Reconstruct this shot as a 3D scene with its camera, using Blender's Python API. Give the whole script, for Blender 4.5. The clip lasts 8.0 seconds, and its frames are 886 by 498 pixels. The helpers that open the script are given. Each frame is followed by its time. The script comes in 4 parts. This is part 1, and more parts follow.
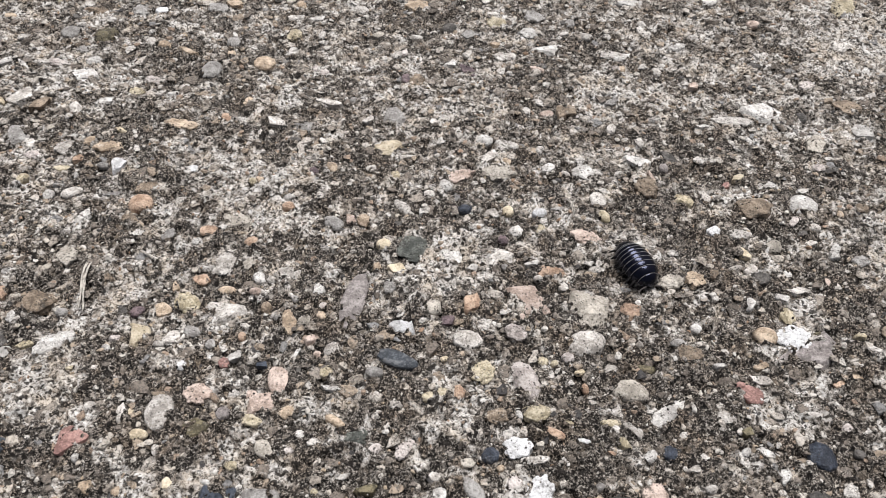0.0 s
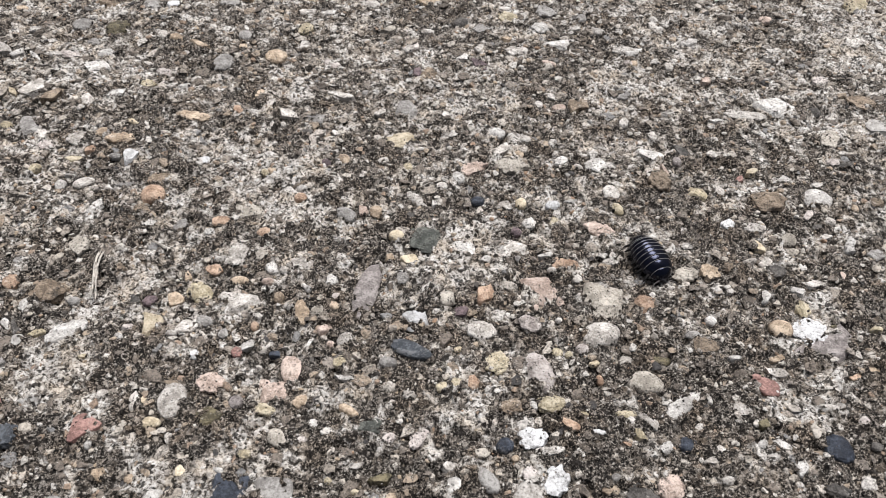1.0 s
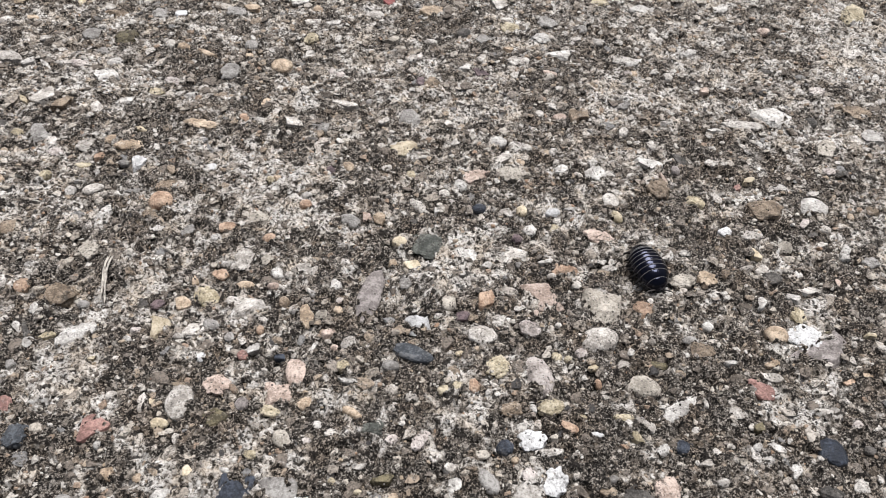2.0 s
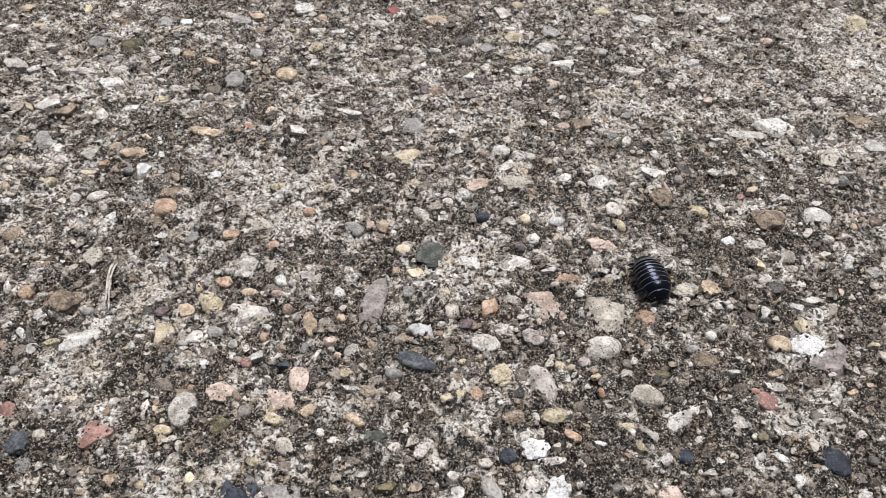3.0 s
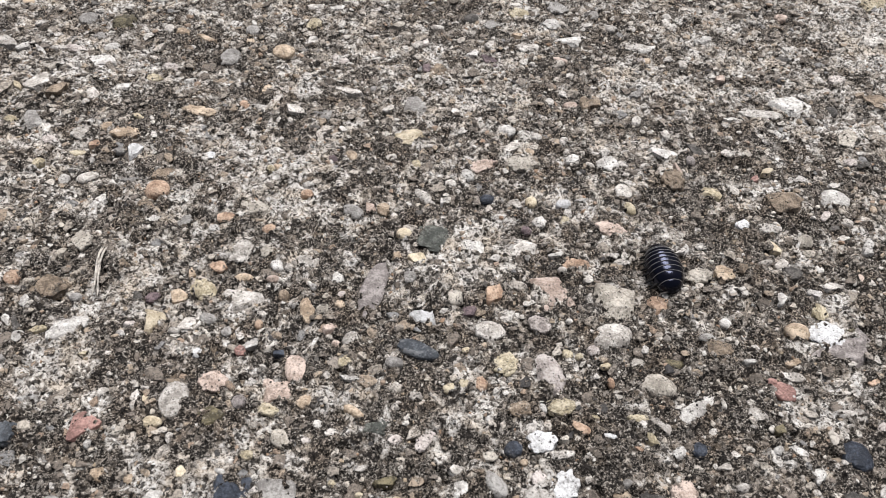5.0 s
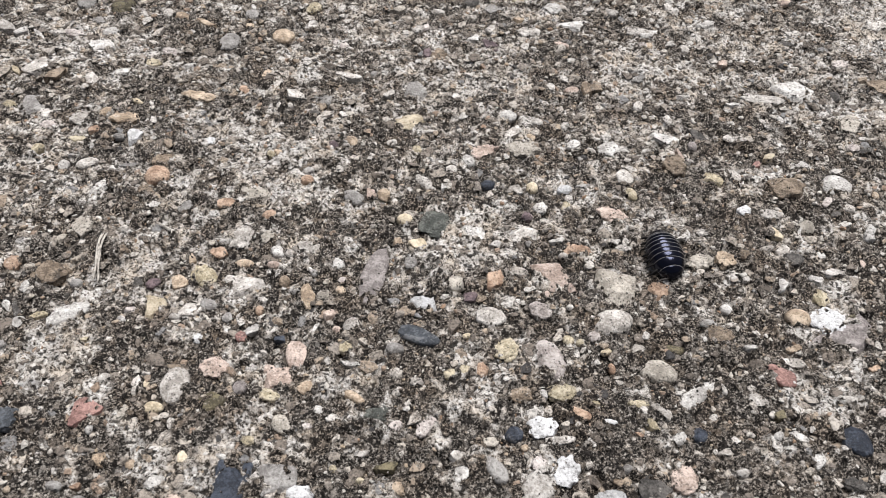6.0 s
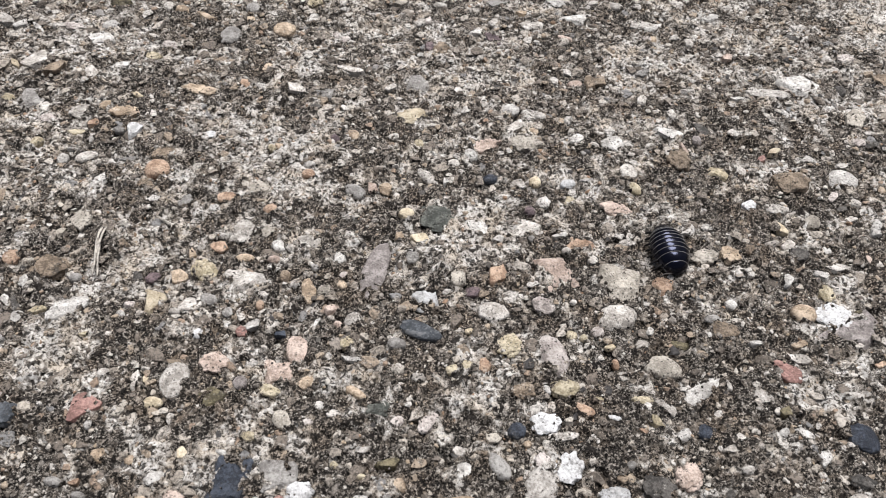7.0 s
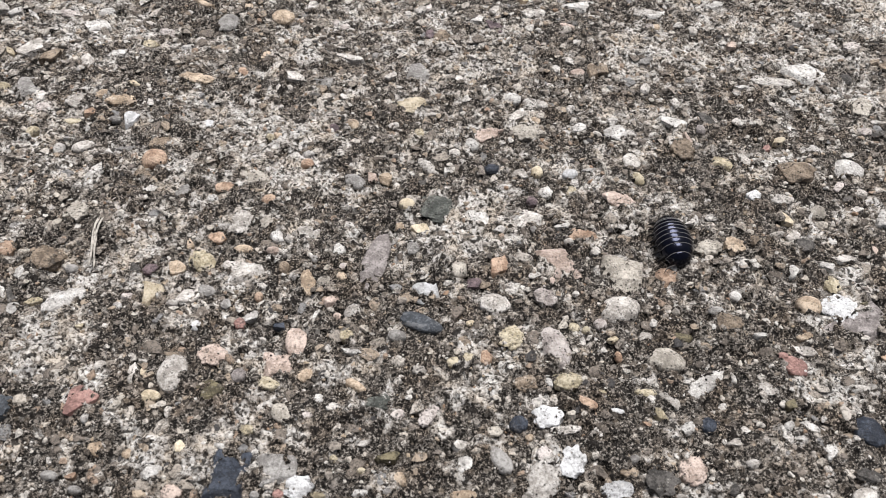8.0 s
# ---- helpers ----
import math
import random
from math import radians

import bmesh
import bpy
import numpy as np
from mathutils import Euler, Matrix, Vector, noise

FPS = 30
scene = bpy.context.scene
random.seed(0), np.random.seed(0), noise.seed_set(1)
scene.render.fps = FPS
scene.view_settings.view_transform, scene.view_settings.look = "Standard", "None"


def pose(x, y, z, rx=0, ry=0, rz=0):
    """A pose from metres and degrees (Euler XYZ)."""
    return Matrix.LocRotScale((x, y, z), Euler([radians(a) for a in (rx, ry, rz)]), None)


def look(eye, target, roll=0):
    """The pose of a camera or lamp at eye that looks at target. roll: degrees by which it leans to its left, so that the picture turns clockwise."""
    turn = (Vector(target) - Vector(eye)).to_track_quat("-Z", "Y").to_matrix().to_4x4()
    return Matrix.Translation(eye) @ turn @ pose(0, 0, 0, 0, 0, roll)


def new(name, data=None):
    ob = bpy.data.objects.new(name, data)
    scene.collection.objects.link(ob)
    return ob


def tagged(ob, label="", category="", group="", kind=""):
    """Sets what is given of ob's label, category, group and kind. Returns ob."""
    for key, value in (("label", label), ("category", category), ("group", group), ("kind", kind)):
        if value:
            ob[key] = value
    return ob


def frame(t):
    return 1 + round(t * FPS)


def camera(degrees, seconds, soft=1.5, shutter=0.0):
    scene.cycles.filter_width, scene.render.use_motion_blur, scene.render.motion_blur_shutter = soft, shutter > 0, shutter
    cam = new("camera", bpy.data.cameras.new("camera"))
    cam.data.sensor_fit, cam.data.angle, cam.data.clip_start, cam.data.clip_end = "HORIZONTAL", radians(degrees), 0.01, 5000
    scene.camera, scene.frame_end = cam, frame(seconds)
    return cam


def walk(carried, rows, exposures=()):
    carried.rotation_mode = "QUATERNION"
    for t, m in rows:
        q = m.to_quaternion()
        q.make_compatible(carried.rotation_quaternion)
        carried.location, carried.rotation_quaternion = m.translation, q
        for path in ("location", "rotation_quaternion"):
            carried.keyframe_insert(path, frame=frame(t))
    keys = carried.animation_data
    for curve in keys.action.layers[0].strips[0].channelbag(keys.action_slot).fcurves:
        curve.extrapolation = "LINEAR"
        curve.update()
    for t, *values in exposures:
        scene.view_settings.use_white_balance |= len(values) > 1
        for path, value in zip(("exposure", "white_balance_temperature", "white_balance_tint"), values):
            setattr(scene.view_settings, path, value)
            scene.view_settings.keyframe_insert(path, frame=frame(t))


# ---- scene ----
cam = camera(57.87, 8.0, soft=0.58)
# seconds, eye (mm), yaw, pitch, roll (degrees)
PATH = [
    (0, 1.92, -110.16, 114.11, 1.008, -46.326, 1.325),
    (0.5, 0.10, -111.25, 111.73, 0.835, -46.151, 1.307),
    (1, 0.03, -111.41, 112.05, 0.680, -46.096, 1.382),
    (1.5, 0.12, -113.11, 113.56, 0.542, -45.920, 1.389),
    (3, -0.13, -113.98, 114.09, 0.162, -44.923, 1.446),
    (3.5, -0.00, -112.88, 113.14, 0.000, -45.065, 1.321),
    (4, -0.02, -111.54, 111.65, -0.052, -45.308, 1.313),
    (5.5, -0.13, -109.35, 109.30, -0.096, -46.576, 1.309),
    (6, -0.15, -109.42, 109.47, -0.107, -47.092, 1.301),
    (6.5, -0.27, -109.19, 108.98, -0.149, -47.216, 1.306),
    (7, -0.31, -108.81, 108.22, -0.231, -47.326, 1.288),
    (7.5, -0.30, -106.84, 106.50, -0.259, -47.773, 1.252),
    (8, -0.37, -107.40, 107.14, -0.263, -48.104, 1.248),
]


def eye_pose(x, y, z, yaw, pitch, roll):
    """A hand-held camera at x, y, z (mm), turned right by yaw, up by pitch and leaning left by roll."""
    a, b = radians(yaw), radians(pitch)
    eye = Vector((x, y, z)) * 0.001
    ahead = Vector((math.sin(a) * math.cos(b), math.cos(a) * math.cos(b), math.sin(b)))
    return look(eye, eye + ahead, roll)


walk(cam, [(row[0], eye_pose(*row[1:])) for row in PATH], exposures=[(0.0, 1.59, 6250, 11.9), (8.0, 1.59, 6250, 11.9)])
cam.data.dof.use_dof = True
cam.data.dof.focus_distance = 0.157
cam.data.dof.aperture_fstop = 52

# ---- light: a bright overcast sky, a little stronger from behind and the left ----
SUN_HEIGHT, SUN_SIDE = radians(74), radians(24)
world = bpy.data.worlds.new("overcast_sky")
scene.world = world
world.use_nodes = True
sky = world.node_tree.nodes.new("ShaderNodeTexSky")
sky.sky_type, sky.sun_disc = "NISHITA", False
sky.sun_elevation, sky.sun_rotation = SUN_HEIGHT, SUN_SIDE
sky.air_density, sky.dust_density, sky.ozone_density = 1.0, 6.0, 1.0
backdrop = world.node_tree.nodes["Background"]
backdrop.inputs["Strength"].default_value = 0.022
cloud = world.node_tree.nodes.new("ShaderNodeHueSaturation")
cloud.inputs["Saturation"].default_value = 0.45
world.node_tree.links.new(sky.outputs["Color"], cloud.inputs["Color"])
world.node_tree.links.new(cloud.outputs["Color"], backdrop.inputs["Color"])
sun_data = bpy.data.lights.new("sun", "SUN")
sun_data.energy, sun_data.angle, sun_data.color = 1.5, radians(36), (1.0, 0.97, 0.92)
sun = new("sun", sun_data)
sun.matrix_world = look((
    math.sin(SUN_SIDE) * math.cos(SUN_HEIGHT) * 5, math.cos(SUN_SIDE) * math.cos(SUN_HEIGHT) * 5,
    math.sin(SUN_HEIGHT) * 5), (0, 0, 0))


# ---- materials ----
class Nodes:
    """Short ways to write node materials; lengths in object space, metres."""

    def __init__(self, name):
        self.material = bpy.data.materials.new(name)
        self.material.use_nodes = True
        self.tree = self.material.node_tree
        self.surface = self.tree.nodes["Principled BSDF"]

    def link(self, a, b):
        self.tree.links.new(a, b)

    def coords(self, kind="Object"):
        return self.tree.nodes.new("ShaderNodeTexCoord").outputs[kind]

    def noise(self, where, scale, detail=4.0, rough=0.6, distortion=0.0):
        n = self.tree.nodes.new("ShaderNodeTexNoise")
        n.inputs["Scale"].default_value, n.inputs["Detail"].default_value = scale, detail
        n.inputs["Roughness"].default_value, n.inputs["Distortion"].default_value = rough, distortion
        self.link(where, n.inputs["Vector"])
        return n.outputs["Fac"]

    def cells(self, where, scale, feature="F1"):
        n = self.tree.nodes.new("ShaderNodeTexVoronoi")
        n.feature = feature
        n.inputs["Scale"].default_value = scale
        self.link(where, n.inputs["Vector"])
        return n.outputs["Distance"]

    def math(self, kind, a, b, clamp=False):
        n = self.tree.nodes.new("ShaderNodeMath")
        n.operation, n.use_clamp = kind, clamp
        for value, socket in ((a, n.inputs[0]), (b, n.inputs[1])):
            if isinstance(value, (int, float)):
                socket.default_value = value
            else:
                self.link(value, socket)
        return n.outputs[0]

    def ramp(self, fac, stops, hard=False):
        n = self.tree.nodes.new("ShaderNodeValToRGB")
        n.color_ramp.interpolation = "CONSTANT" if hard else "LINEAR"
        while len(n.color_ramp.elements) < len(stops):
            n.color_ramp.elements.new(0.5)
        for e, (at, c) in zip(n.color_ramp.elements, stops):
            e.position = at
            e.color = (*((c, c, c) if isinstance(c, (int, float)) else c), 1)
        self.link(fac, n.inputs["Fac"])
        return n.outputs["Color"]

    def mix(self, fac, a, b, kind="MIX"):
        n = self.tree.nodes.new("ShaderNodeMix")
        n.data_type, n.blend_type = "RGBA", kind
        for value, socket in ((fac, n.inputs[0]), (a, n.inputs[6]), (b, n.inputs[7])):
            if isinstance(value, (int, float)):
                socket.default_value = value
            elif isinstance(value, tuple):
                socket.default_value = (*value, 1)
            else:
                self.link(value, socket)
        return n.outputs[2]

    def bump(self, height, distance, strength=1.0, under=None):
        n = self.tree.nodes.new("ShaderNodeBump")
        n.inputs["Distance"].default_value, n.inputs["Strength"].default_value = distance, strength
        self.link(height, n.inputs["Height"])
        if under:
            self.link(under, n.inputs["Normal"])
        return n.outputs["Normal"]

    def done(self, color, rough, normal=None, specular=0.4):
        for value, key in ((color, "Base Color"), (rough, "Roughness"), (normal, "Normal")):
            if value is None:
                continue
            if isinstance(value, (int, float)):
                self.surface.inputs[key].default_value = value
            elif isinstance(value, tuple):
                self.surface.inputs[key].default_value = (*value, 1)
            else:
                self.link(value, self.surface.inputs[key])
        self.surface.inputs["Specular IOR Level"].default_value = specular
        return self.material


def crust_tone(n, at):
    """The dark crust of dirt and algae: a fine curly speckle from near black to pale grit, browner in places."""
    curl = n.noise(at, 1550, 4, 0.75, 0.9)
    specks = n.noise(at, 2700, 3, 0.75)
    both = n.math("ADD", n.math("MULTIPLY", curl, 0.42), n.math("MULTIPLY", specks, 0.58))
    tone = n.ramp(both, [(0.465, (0.004, 0.0035, 0.003)), (0.494, (0.024, 0.021, 0.0175)), (0.52, (0.1, 0.086, 0.073)), (0.55, (0.225, 0.198, 0.171)), (0.6, (0.46, 0.43, 0.39))])
    grit = n.tree.nodes.new("ShaderNodeTexVoronoi")
    grit.inputs["Scale"].default_value = 1250
    n.link(at, grit.inputs["Vector"])
    apart = n.tree.nodes.new("ShaderNodeSeparateColor")
    n.link(grit.outputs["Color"], apart.inputs["Color"])
    tone = n.mix(n.ramp(apart.outputs["Red"], [(0.78, 0.0), (0.82, 0.3), (1.0, 0.45)]), tone, n.ramp(apart.outputs["Green"], [
        (0.0, (0.13, 0.108, 0.088)), (0.35, (0.24, 0.21, 0.18)), (0.65, (0.33, 0.275, 0.215)), (1.0, (0.45, 0.42, 0.385))]))
    brown = n.ramp(n.noise(at, 150, 4, 0.6), [(0.45, 0.0), (0.62, 0.75)])
    return n.mix(brown, tone, (1.0, 0.9, 0.8), "MULTIPLY")


def concrete_material():
    """Weathered sandy concrete: pale cement and sand, with a dark crust of dirt and algae in patches."""
    n = Nodes("weathered_concrete")
    at = n.coords()
    dirt = n.tree.nodes.new("ShaderNodeAttribute")
    dirt.attribute_name = "dirt"
    crumbs = n.noise(at, 700, 5, 0.68, 0.5)
    fine = n.noise(at, 1550, 5, 0.7, 0.5)
    wide = n.noise(at, 170, 4, 0.6)
    cement = n.ramp(fine, [(0.385, (0.026, 0.022, 0.018)), (0.44, (0.21, 0.188, 0.164)), (0.49, (0.52, 0.488, 0.445)), (0.55, (0.66, 0.64, 0.61)), (0.63, (0.77, 0.757, 0.737))])
    cement = n.mix(n.ramp(wide, [(0.46, 0.0), (0.62, 0.85)]), cement, (0.86, 0.78, 0.68), "MULTIPLY")
    grey = n.ramp(n.noise(at, 260, 4, 0.6), [(0.5, 0.0), (0.6, 0.7)])
    cement = n.mix(grey, cement, (0.66, 0.64, 0.62), "MULTIPLY")
    edge = n.math("ADD", dirt.outputs["Fac"], n.math("MULTIPLY", n.math("SUBTRACT", crumbs, 0.5), 1.35))
    edge = n.math("ADD", edge, n.math("MULTIPLY", n.math("SUBTRACT", fine, 0.5), 1.05))
    cover = n.ramp(edge, [(0.40, 0.0), (0.50, 0.55), (0.64, 1.0)])
    color = n.mix(cover, cement, crust_tone(n, at))
    # near-black spots: the shade of tiny pits, put into the colour only
    pit_shade = n.ramp(n.noise(at, 800, 4, 0.62), [(0.415, 1.0), (0.44, 0.0)])
    color = n.mix(n.math("MULTIPLY", pit_shade, 0.9), color, (0.012, 0.0095, 0.008))
    normal = n.bump(crumbs, 0.0006, 1.0)
    normal = n.bump(fine, 0.00035, 1.0, normal)
    return n.done(color, 0.92, normal, 0.25)


def grain_material(name, stops, rough=0.8, crusted=0.28):
    """Grit: each grain its own tone out of the stops, with fine mottling and some of the crust of dirt on it."""
    n = Nodes(name)
    info = n.tree.nodes.new("ShaderNodeNewGeometry")
    at = info.outputs["Position"]
    tone = n.ramp(info.outputs["Random Per Island"], stops, True)
    fine = n.noise(at, 1900, 4, 0.7)
    color = n.mix(0.75, tone, n.ramp(fine, [(0.38, 0.2), (0.55, 1.0)]), "MULTIPLY")
    spread = n.math("ADD", n.math("MULTIPLY", n.noise(at, 330, 4, 0.7), 0.6), n.math("MULTIPLY", n.noise(at, 2100, 3, 0.7), 0.4))
    cover = n.ramp(spread, [(0.56 - 0.14 * crusted, 0.0), (0.62 - 0.14 * crusted, 1.0)])
    color = n.mix(n.math("MULTIPLY", cover, 0.9), color, crust_tone(n, at))
    return n.done(color, rough, n.bump(fine, 0.0003, 0.7), 0.3)


def stone_material(name, low, high, pits=0.5, rough=0.7, film=0.35, veins=None):
    """A pebble: two tones of its rock, dark weathering pits and a patchy film of dirt."""
    n = Nodes("pebble_" + name)
    info = n.tree.nodes.new("ShaderNodeObjectInfo")
    place = n.tree.nodes.new("ShaderNodeNewGeometry").outputs["Position"]
    broad, fine = n.noise(place, 420, 5, 0.65), n.noise(place, 2600, 4, 0.75)
    both = n.math("ADD", n.math("MULTIPLY", broad, 0.55), n.math("MULTIPLY", fine, 0.45))
    color = n.ramp(both, [(0.4, tuple(c * 0.7 for c in low)), (0.47, low), (0.54, high), (0.64, tuple(min(0.92, c * 1.25) for c in high))])
    if veins:
        band = n.noise(place, 300, 3, 0.5, 3.0)
        color = n.mix(n.ramp(band, [(0.56, 0.0), (0.6, 0.7)]), color, veins)
    shade = n.math("ADD", n.math("MULTIPLY", info.outputs["Random"], 0.4), 0.75)
    color = n.mix(1.0, color, n.ramp(shade, [(0.0, 0.0), (1.0, 1.0)]), "MULTIPLY")
    lime = n.ramp(n.noise(place, 620, 6, 0.78), [(0.59, 0.0), (0.68, 1.0)])
    color = n.mix(n.math("MULTIPLY", lime, film * 0.9), color, (0.7, 0.66, 0.6))
    ragged = n.math("MULTIPLY", n.math("SUBTRACT", n.noise(place, 1500, 5, 0.75), 0.5), 1.3)
    dots = n.ramp(n.math("ADD", n.cells(place, 1700), ragged), [(0.2, 1.0), (0.3, 0.0)])
    some = n.ramp(n.noise(place, 600, 3, 0.6), [(0.4, 0.0), (0.5, 1.0)])
    color = n.mix(n.math("MULTIPLY", n.math("MULTIPLY", dots, some), pits), color, (0.025, 0.021, 0.017))
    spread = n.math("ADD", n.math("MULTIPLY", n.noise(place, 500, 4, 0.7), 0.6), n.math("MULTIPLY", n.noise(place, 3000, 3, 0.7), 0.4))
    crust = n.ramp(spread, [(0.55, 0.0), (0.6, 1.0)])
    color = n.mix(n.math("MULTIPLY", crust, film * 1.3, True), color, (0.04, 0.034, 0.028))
    normal = n.bump(broad, 0.0006, 0.7)
    normal = n.bump(fine, 0.0003, 0.9, normal)
    return n.done(color, rough, normal, 0.4)


def plain_material(name, color, rough, mottle=0.3, specular=0.5, scale=1500, relief_depth=0.00004):
    n = Nodes(name)
    spots = n.noise(n.coords(), scale, 4, 0.6)
    dim = tuple(c * (1 - mottle) for c in color)
    return n.done(n.ramp(spots, [(0.35, dim), (0.65, color)]), rough, n.bump(spots, relief_depth, 0.4), specular)


CONCRETE = concrete_material()
SAND = grain_material("sand_grains", [
    (0.0, (0.66, 0.63, 0.585)), (0.15, (0.52, 0.48, 0.43)), (0.36, (0.34, 0.31, 0.275)), (0.52, (0.4, 0.32, 0.23)),
    (0.58, (0.22, 0.195, 0.17)), (0.74, (0.1, 0.09, 0.08)), (0.86, (0.6, 0.56, 0.5)), (0.96, (0.34, 0.23, 0.155))])
CRUMB = grain_material("dirt_crumbs", [
    (0.0, (0.01, 0.008, 0.007)), (0.28, (0.052, 0.043, 0.035)), (0.55, (0.11, 0.092, 0.076)), (0.8, (0.19, 0.166, 0.143)),
    (0.95, (0.3, 0.27, 0.24))], 0.95, 0.7)
LUMP = grain_material("mortar_lumps", [
    (0.0, (0.2, 0.17, 0.143)), (0.22, (0.34, 0.3, 0.255)), (0.42, (0.52, 0.475, 0.42)), (0.58, (0.13, 0.11, 0.092)),
    (0.66, (0.58, 0.55, 0.51)), (0.85, (0.34, 0.275, 0.21)), (0.95, (0.24, 0.235, 0.23))], 0.85, 0.4)
GRAVEL = grain_material("fine_gravel", [
    (0.0, (0.54, 0.505, 0.455)), (0.2, (0.5, 0.45, 0.385)), (0.38, (0.33, 0.29, 0.25)), (0.5, (0.41, 0.335, 0.255)),
    (0.64, (0.2, 0.172, 0.148)), (0.73, (0.55, 0.515, 0.47)), (0.82, (0.34, 0.255, 0.19)), (0.94, (0.06, 0.056, 0.055))], 0.75)
# rock, in two tones; share of dark pits, roughness, share of dirt and lime on it
STONE_TONES = {
    "white": ((0.46, 0.435, 0.405), (0.69, 0.67, 0.635), 0.7, 0.66, 0.24),
    "chalk": ((0.58, 0.575, 0.57), (0.73, 0.73, 0.735), 0.5, 0.6, 0.26),
    "mauve": ((0.21, 0.185, 0.175), (0.35, 0.315, 0.3), 0.4, 0.62, 0.35),
    "pale": ((0.42, 0.385, 0.345), (0.68, 0.645, 0.6), 0.8, 0.72, 0.3),
    "rosy": ((0.44, 0.385, 0.355), (0.63, 0.575, 0.54), 0.9, 0.7, 0.3),
    "sandy": ((0.36, 0.325, 0.275), (0.55, 0.505, 0.44), 0.9, 0.75, 0.32),
    "cream": ((0.54, 0.45, 0.31), (0.7, 0.61, 0.46), 0.15, 0.5, 0.1),
    "grey": ((0.24, 0.225, 0.21), (0.38, 0.365, 0.345), 0.4, 0.68, 0.35),
    "dark": ((0.05, 0.046, 0.042), (0.13, 0.12, 0.11), 0.4, 0.75, 0.4),
    "greenstone": ((0.07, 0.075, 0.066), (0.165, 0.172, 0.152), 0.8, 0.75, 0.45),
    "navy": ((0.02, 0.025, 0.037), (0.06, 0.072, 0.096), 0.2, 0.32, 0.15),
    "slate": ((0.05, 0.057, 0.067), (0.115, 0.126, 0.142), 0.15, 0.55, 0.15, (0.2, 0.205, 0.21)),
    "tan": ((0.37, 0.28, 0.195), (0.6, 0.485, 0.365), 0.5, 0.68, 0.3),
    "orange": ((0.33, 0.215, 0.145), (0.53, 0.388, 0.285), 0.5, 0.68, 0.3),
    "ochre": ((0.36, 0.305, 0.2), (0.59, 0.52, 0.385), 0.6, 0.7, 0.3),
    "pink": ((0.41, 0.315, 0.26), (0.61, 0.497, 0.43), 0.6, 0.7, 0.3),
    "red": ((0.26, 0.145, 0.125), (0.43, 0.26, 0.225), 0.4, 0.7, 0.25),
    "crimson": ((0.2, 0.065, 0.06), (0.29, 0.1, 0.095), 0.1, 0.5, 0.1),
    "brown": ((0.17, 0.128, 0.09), (0.33, 0.262, 0.195), 0.7, 0.72, 0.4),
    "olive": ((0.085, 0.072, 0.042), (0.2, 0.172, 0.105), 0.5, 0.75, 0.5),
    "purple": ((0.085, 0.06, 0.066), (0.19, 0.14, 0.145), 0.4, 0.65, 0.3),
}
STONE = {color: stone_material(color, *given) for color, given in STONE_TONES.items()}
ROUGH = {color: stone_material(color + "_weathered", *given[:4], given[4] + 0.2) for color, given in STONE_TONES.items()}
SHELL = plain_material("glossy_black_shell", (0.001, 0.001, 0.003), 0.15, 0.5, 0.42, 750, 0.0002)
SHELL.node_tree.nodes["Principled BSDF"].inputs["Specular Tint"].default_value = (0.64, 0.69, 1.0, 1)
RIM = plain_material("pale_shell_rim", (0.27, 0.255, 0.245), 0.4, 0.3, 0.5)
LIMB = plain_material("dark_limb", (0.006, 0.005, 0.005), 0.75, 0.4, 0.2)
FEELER = plain_material("grey_feeler", (0.07, 0.062, 0.058), 0.6, 0.4, 0.3)
EYE = plain_material("black_eye", (0.004, 0.004, 0.004), 0.12, 0.2, 0.7)
STRAW = plain_material("dry_straw", (0.62, 0.575, 0.51), 0.85, 0.6, 0.3, 1300)

# ---- the plan: stones and stains, in mm ----
PLAN, STAINS = [], []


def stone(x, y, length, width, turn, color, shape, proud=1.0, faces=()):
    """A stone cast into the concrete: its centre, length, width (mm), turn (degrees), how far it stands out, against the
    usual, and the compass angles to which its broken faces look, where they are plain to see."""
    PLAN.append((x, y, length, width, turn, color, shape, proud, faces))


def stain(x, y, radius, amount):
    """A patch of dark crust (amount above 0) or of bare pale cement (below 0)."""
    STAINS.append((x, y, radius, amount))


stain(-63, 33, 7.7, 0.3)
stain(-30, 40, 6.6, 0.3)
stain(-65, 62, 8.5, 0.3)
stain(-72, -8, 5.4, 0.3)
stain(-52, -30, 5.8, 0.3)
stain(-61, -46, 5.3, 0.3)
stain(-20, -44, 4.5, 0.3)
stain(-11, -5, 5.5, 0.3)
stain(30, 59, 8.6, 0.3)
stain(40, 73, 7.5, 0.3)
stain(63, 35, 6.6, 0.3)
stain(53, 4, 5.8, 0.3)
stain(52, -26, 6.0, 0.3)
stain(28, -14, 3.2, 0.3)
stain(-16, -23, 5.0, 0.3)
stain(11, -27, 4.0, 0.3)
stain(29, -45, 5.4, 0.3)
stain(80, -15, 5.3, 0.3)
stain(43, -42, 5.5, 0.3)
stain(68, -47, 4.5, 0.3)
stain(-20, -5, 4.4, 0.3)
stain(-37, -12, 4.3, 0.3)
stain(40, 6, 3.0, 0.3)
stain(33, -8, 2.4, 0.3)
stain(-67, -47, 5.3, 0.3)
stain(-33, 7, 5.2, -0.34)
stain(-51, 27, 5.0, -0.34)
stain(5, -5, 6.6, -0.34)
stain(20, 70, 7.4, -0.34)
stain(44, 56, 7.1, -0.34)
stain(61, -38, 4.7, -0.34)
stain(67, -22, 4.6, -0.34)
stain(112, 73, 7.6, -0.34)
stain(-68, -36, 5.6, -0.34)
stain(-61, -38, 4.7, -0.34)
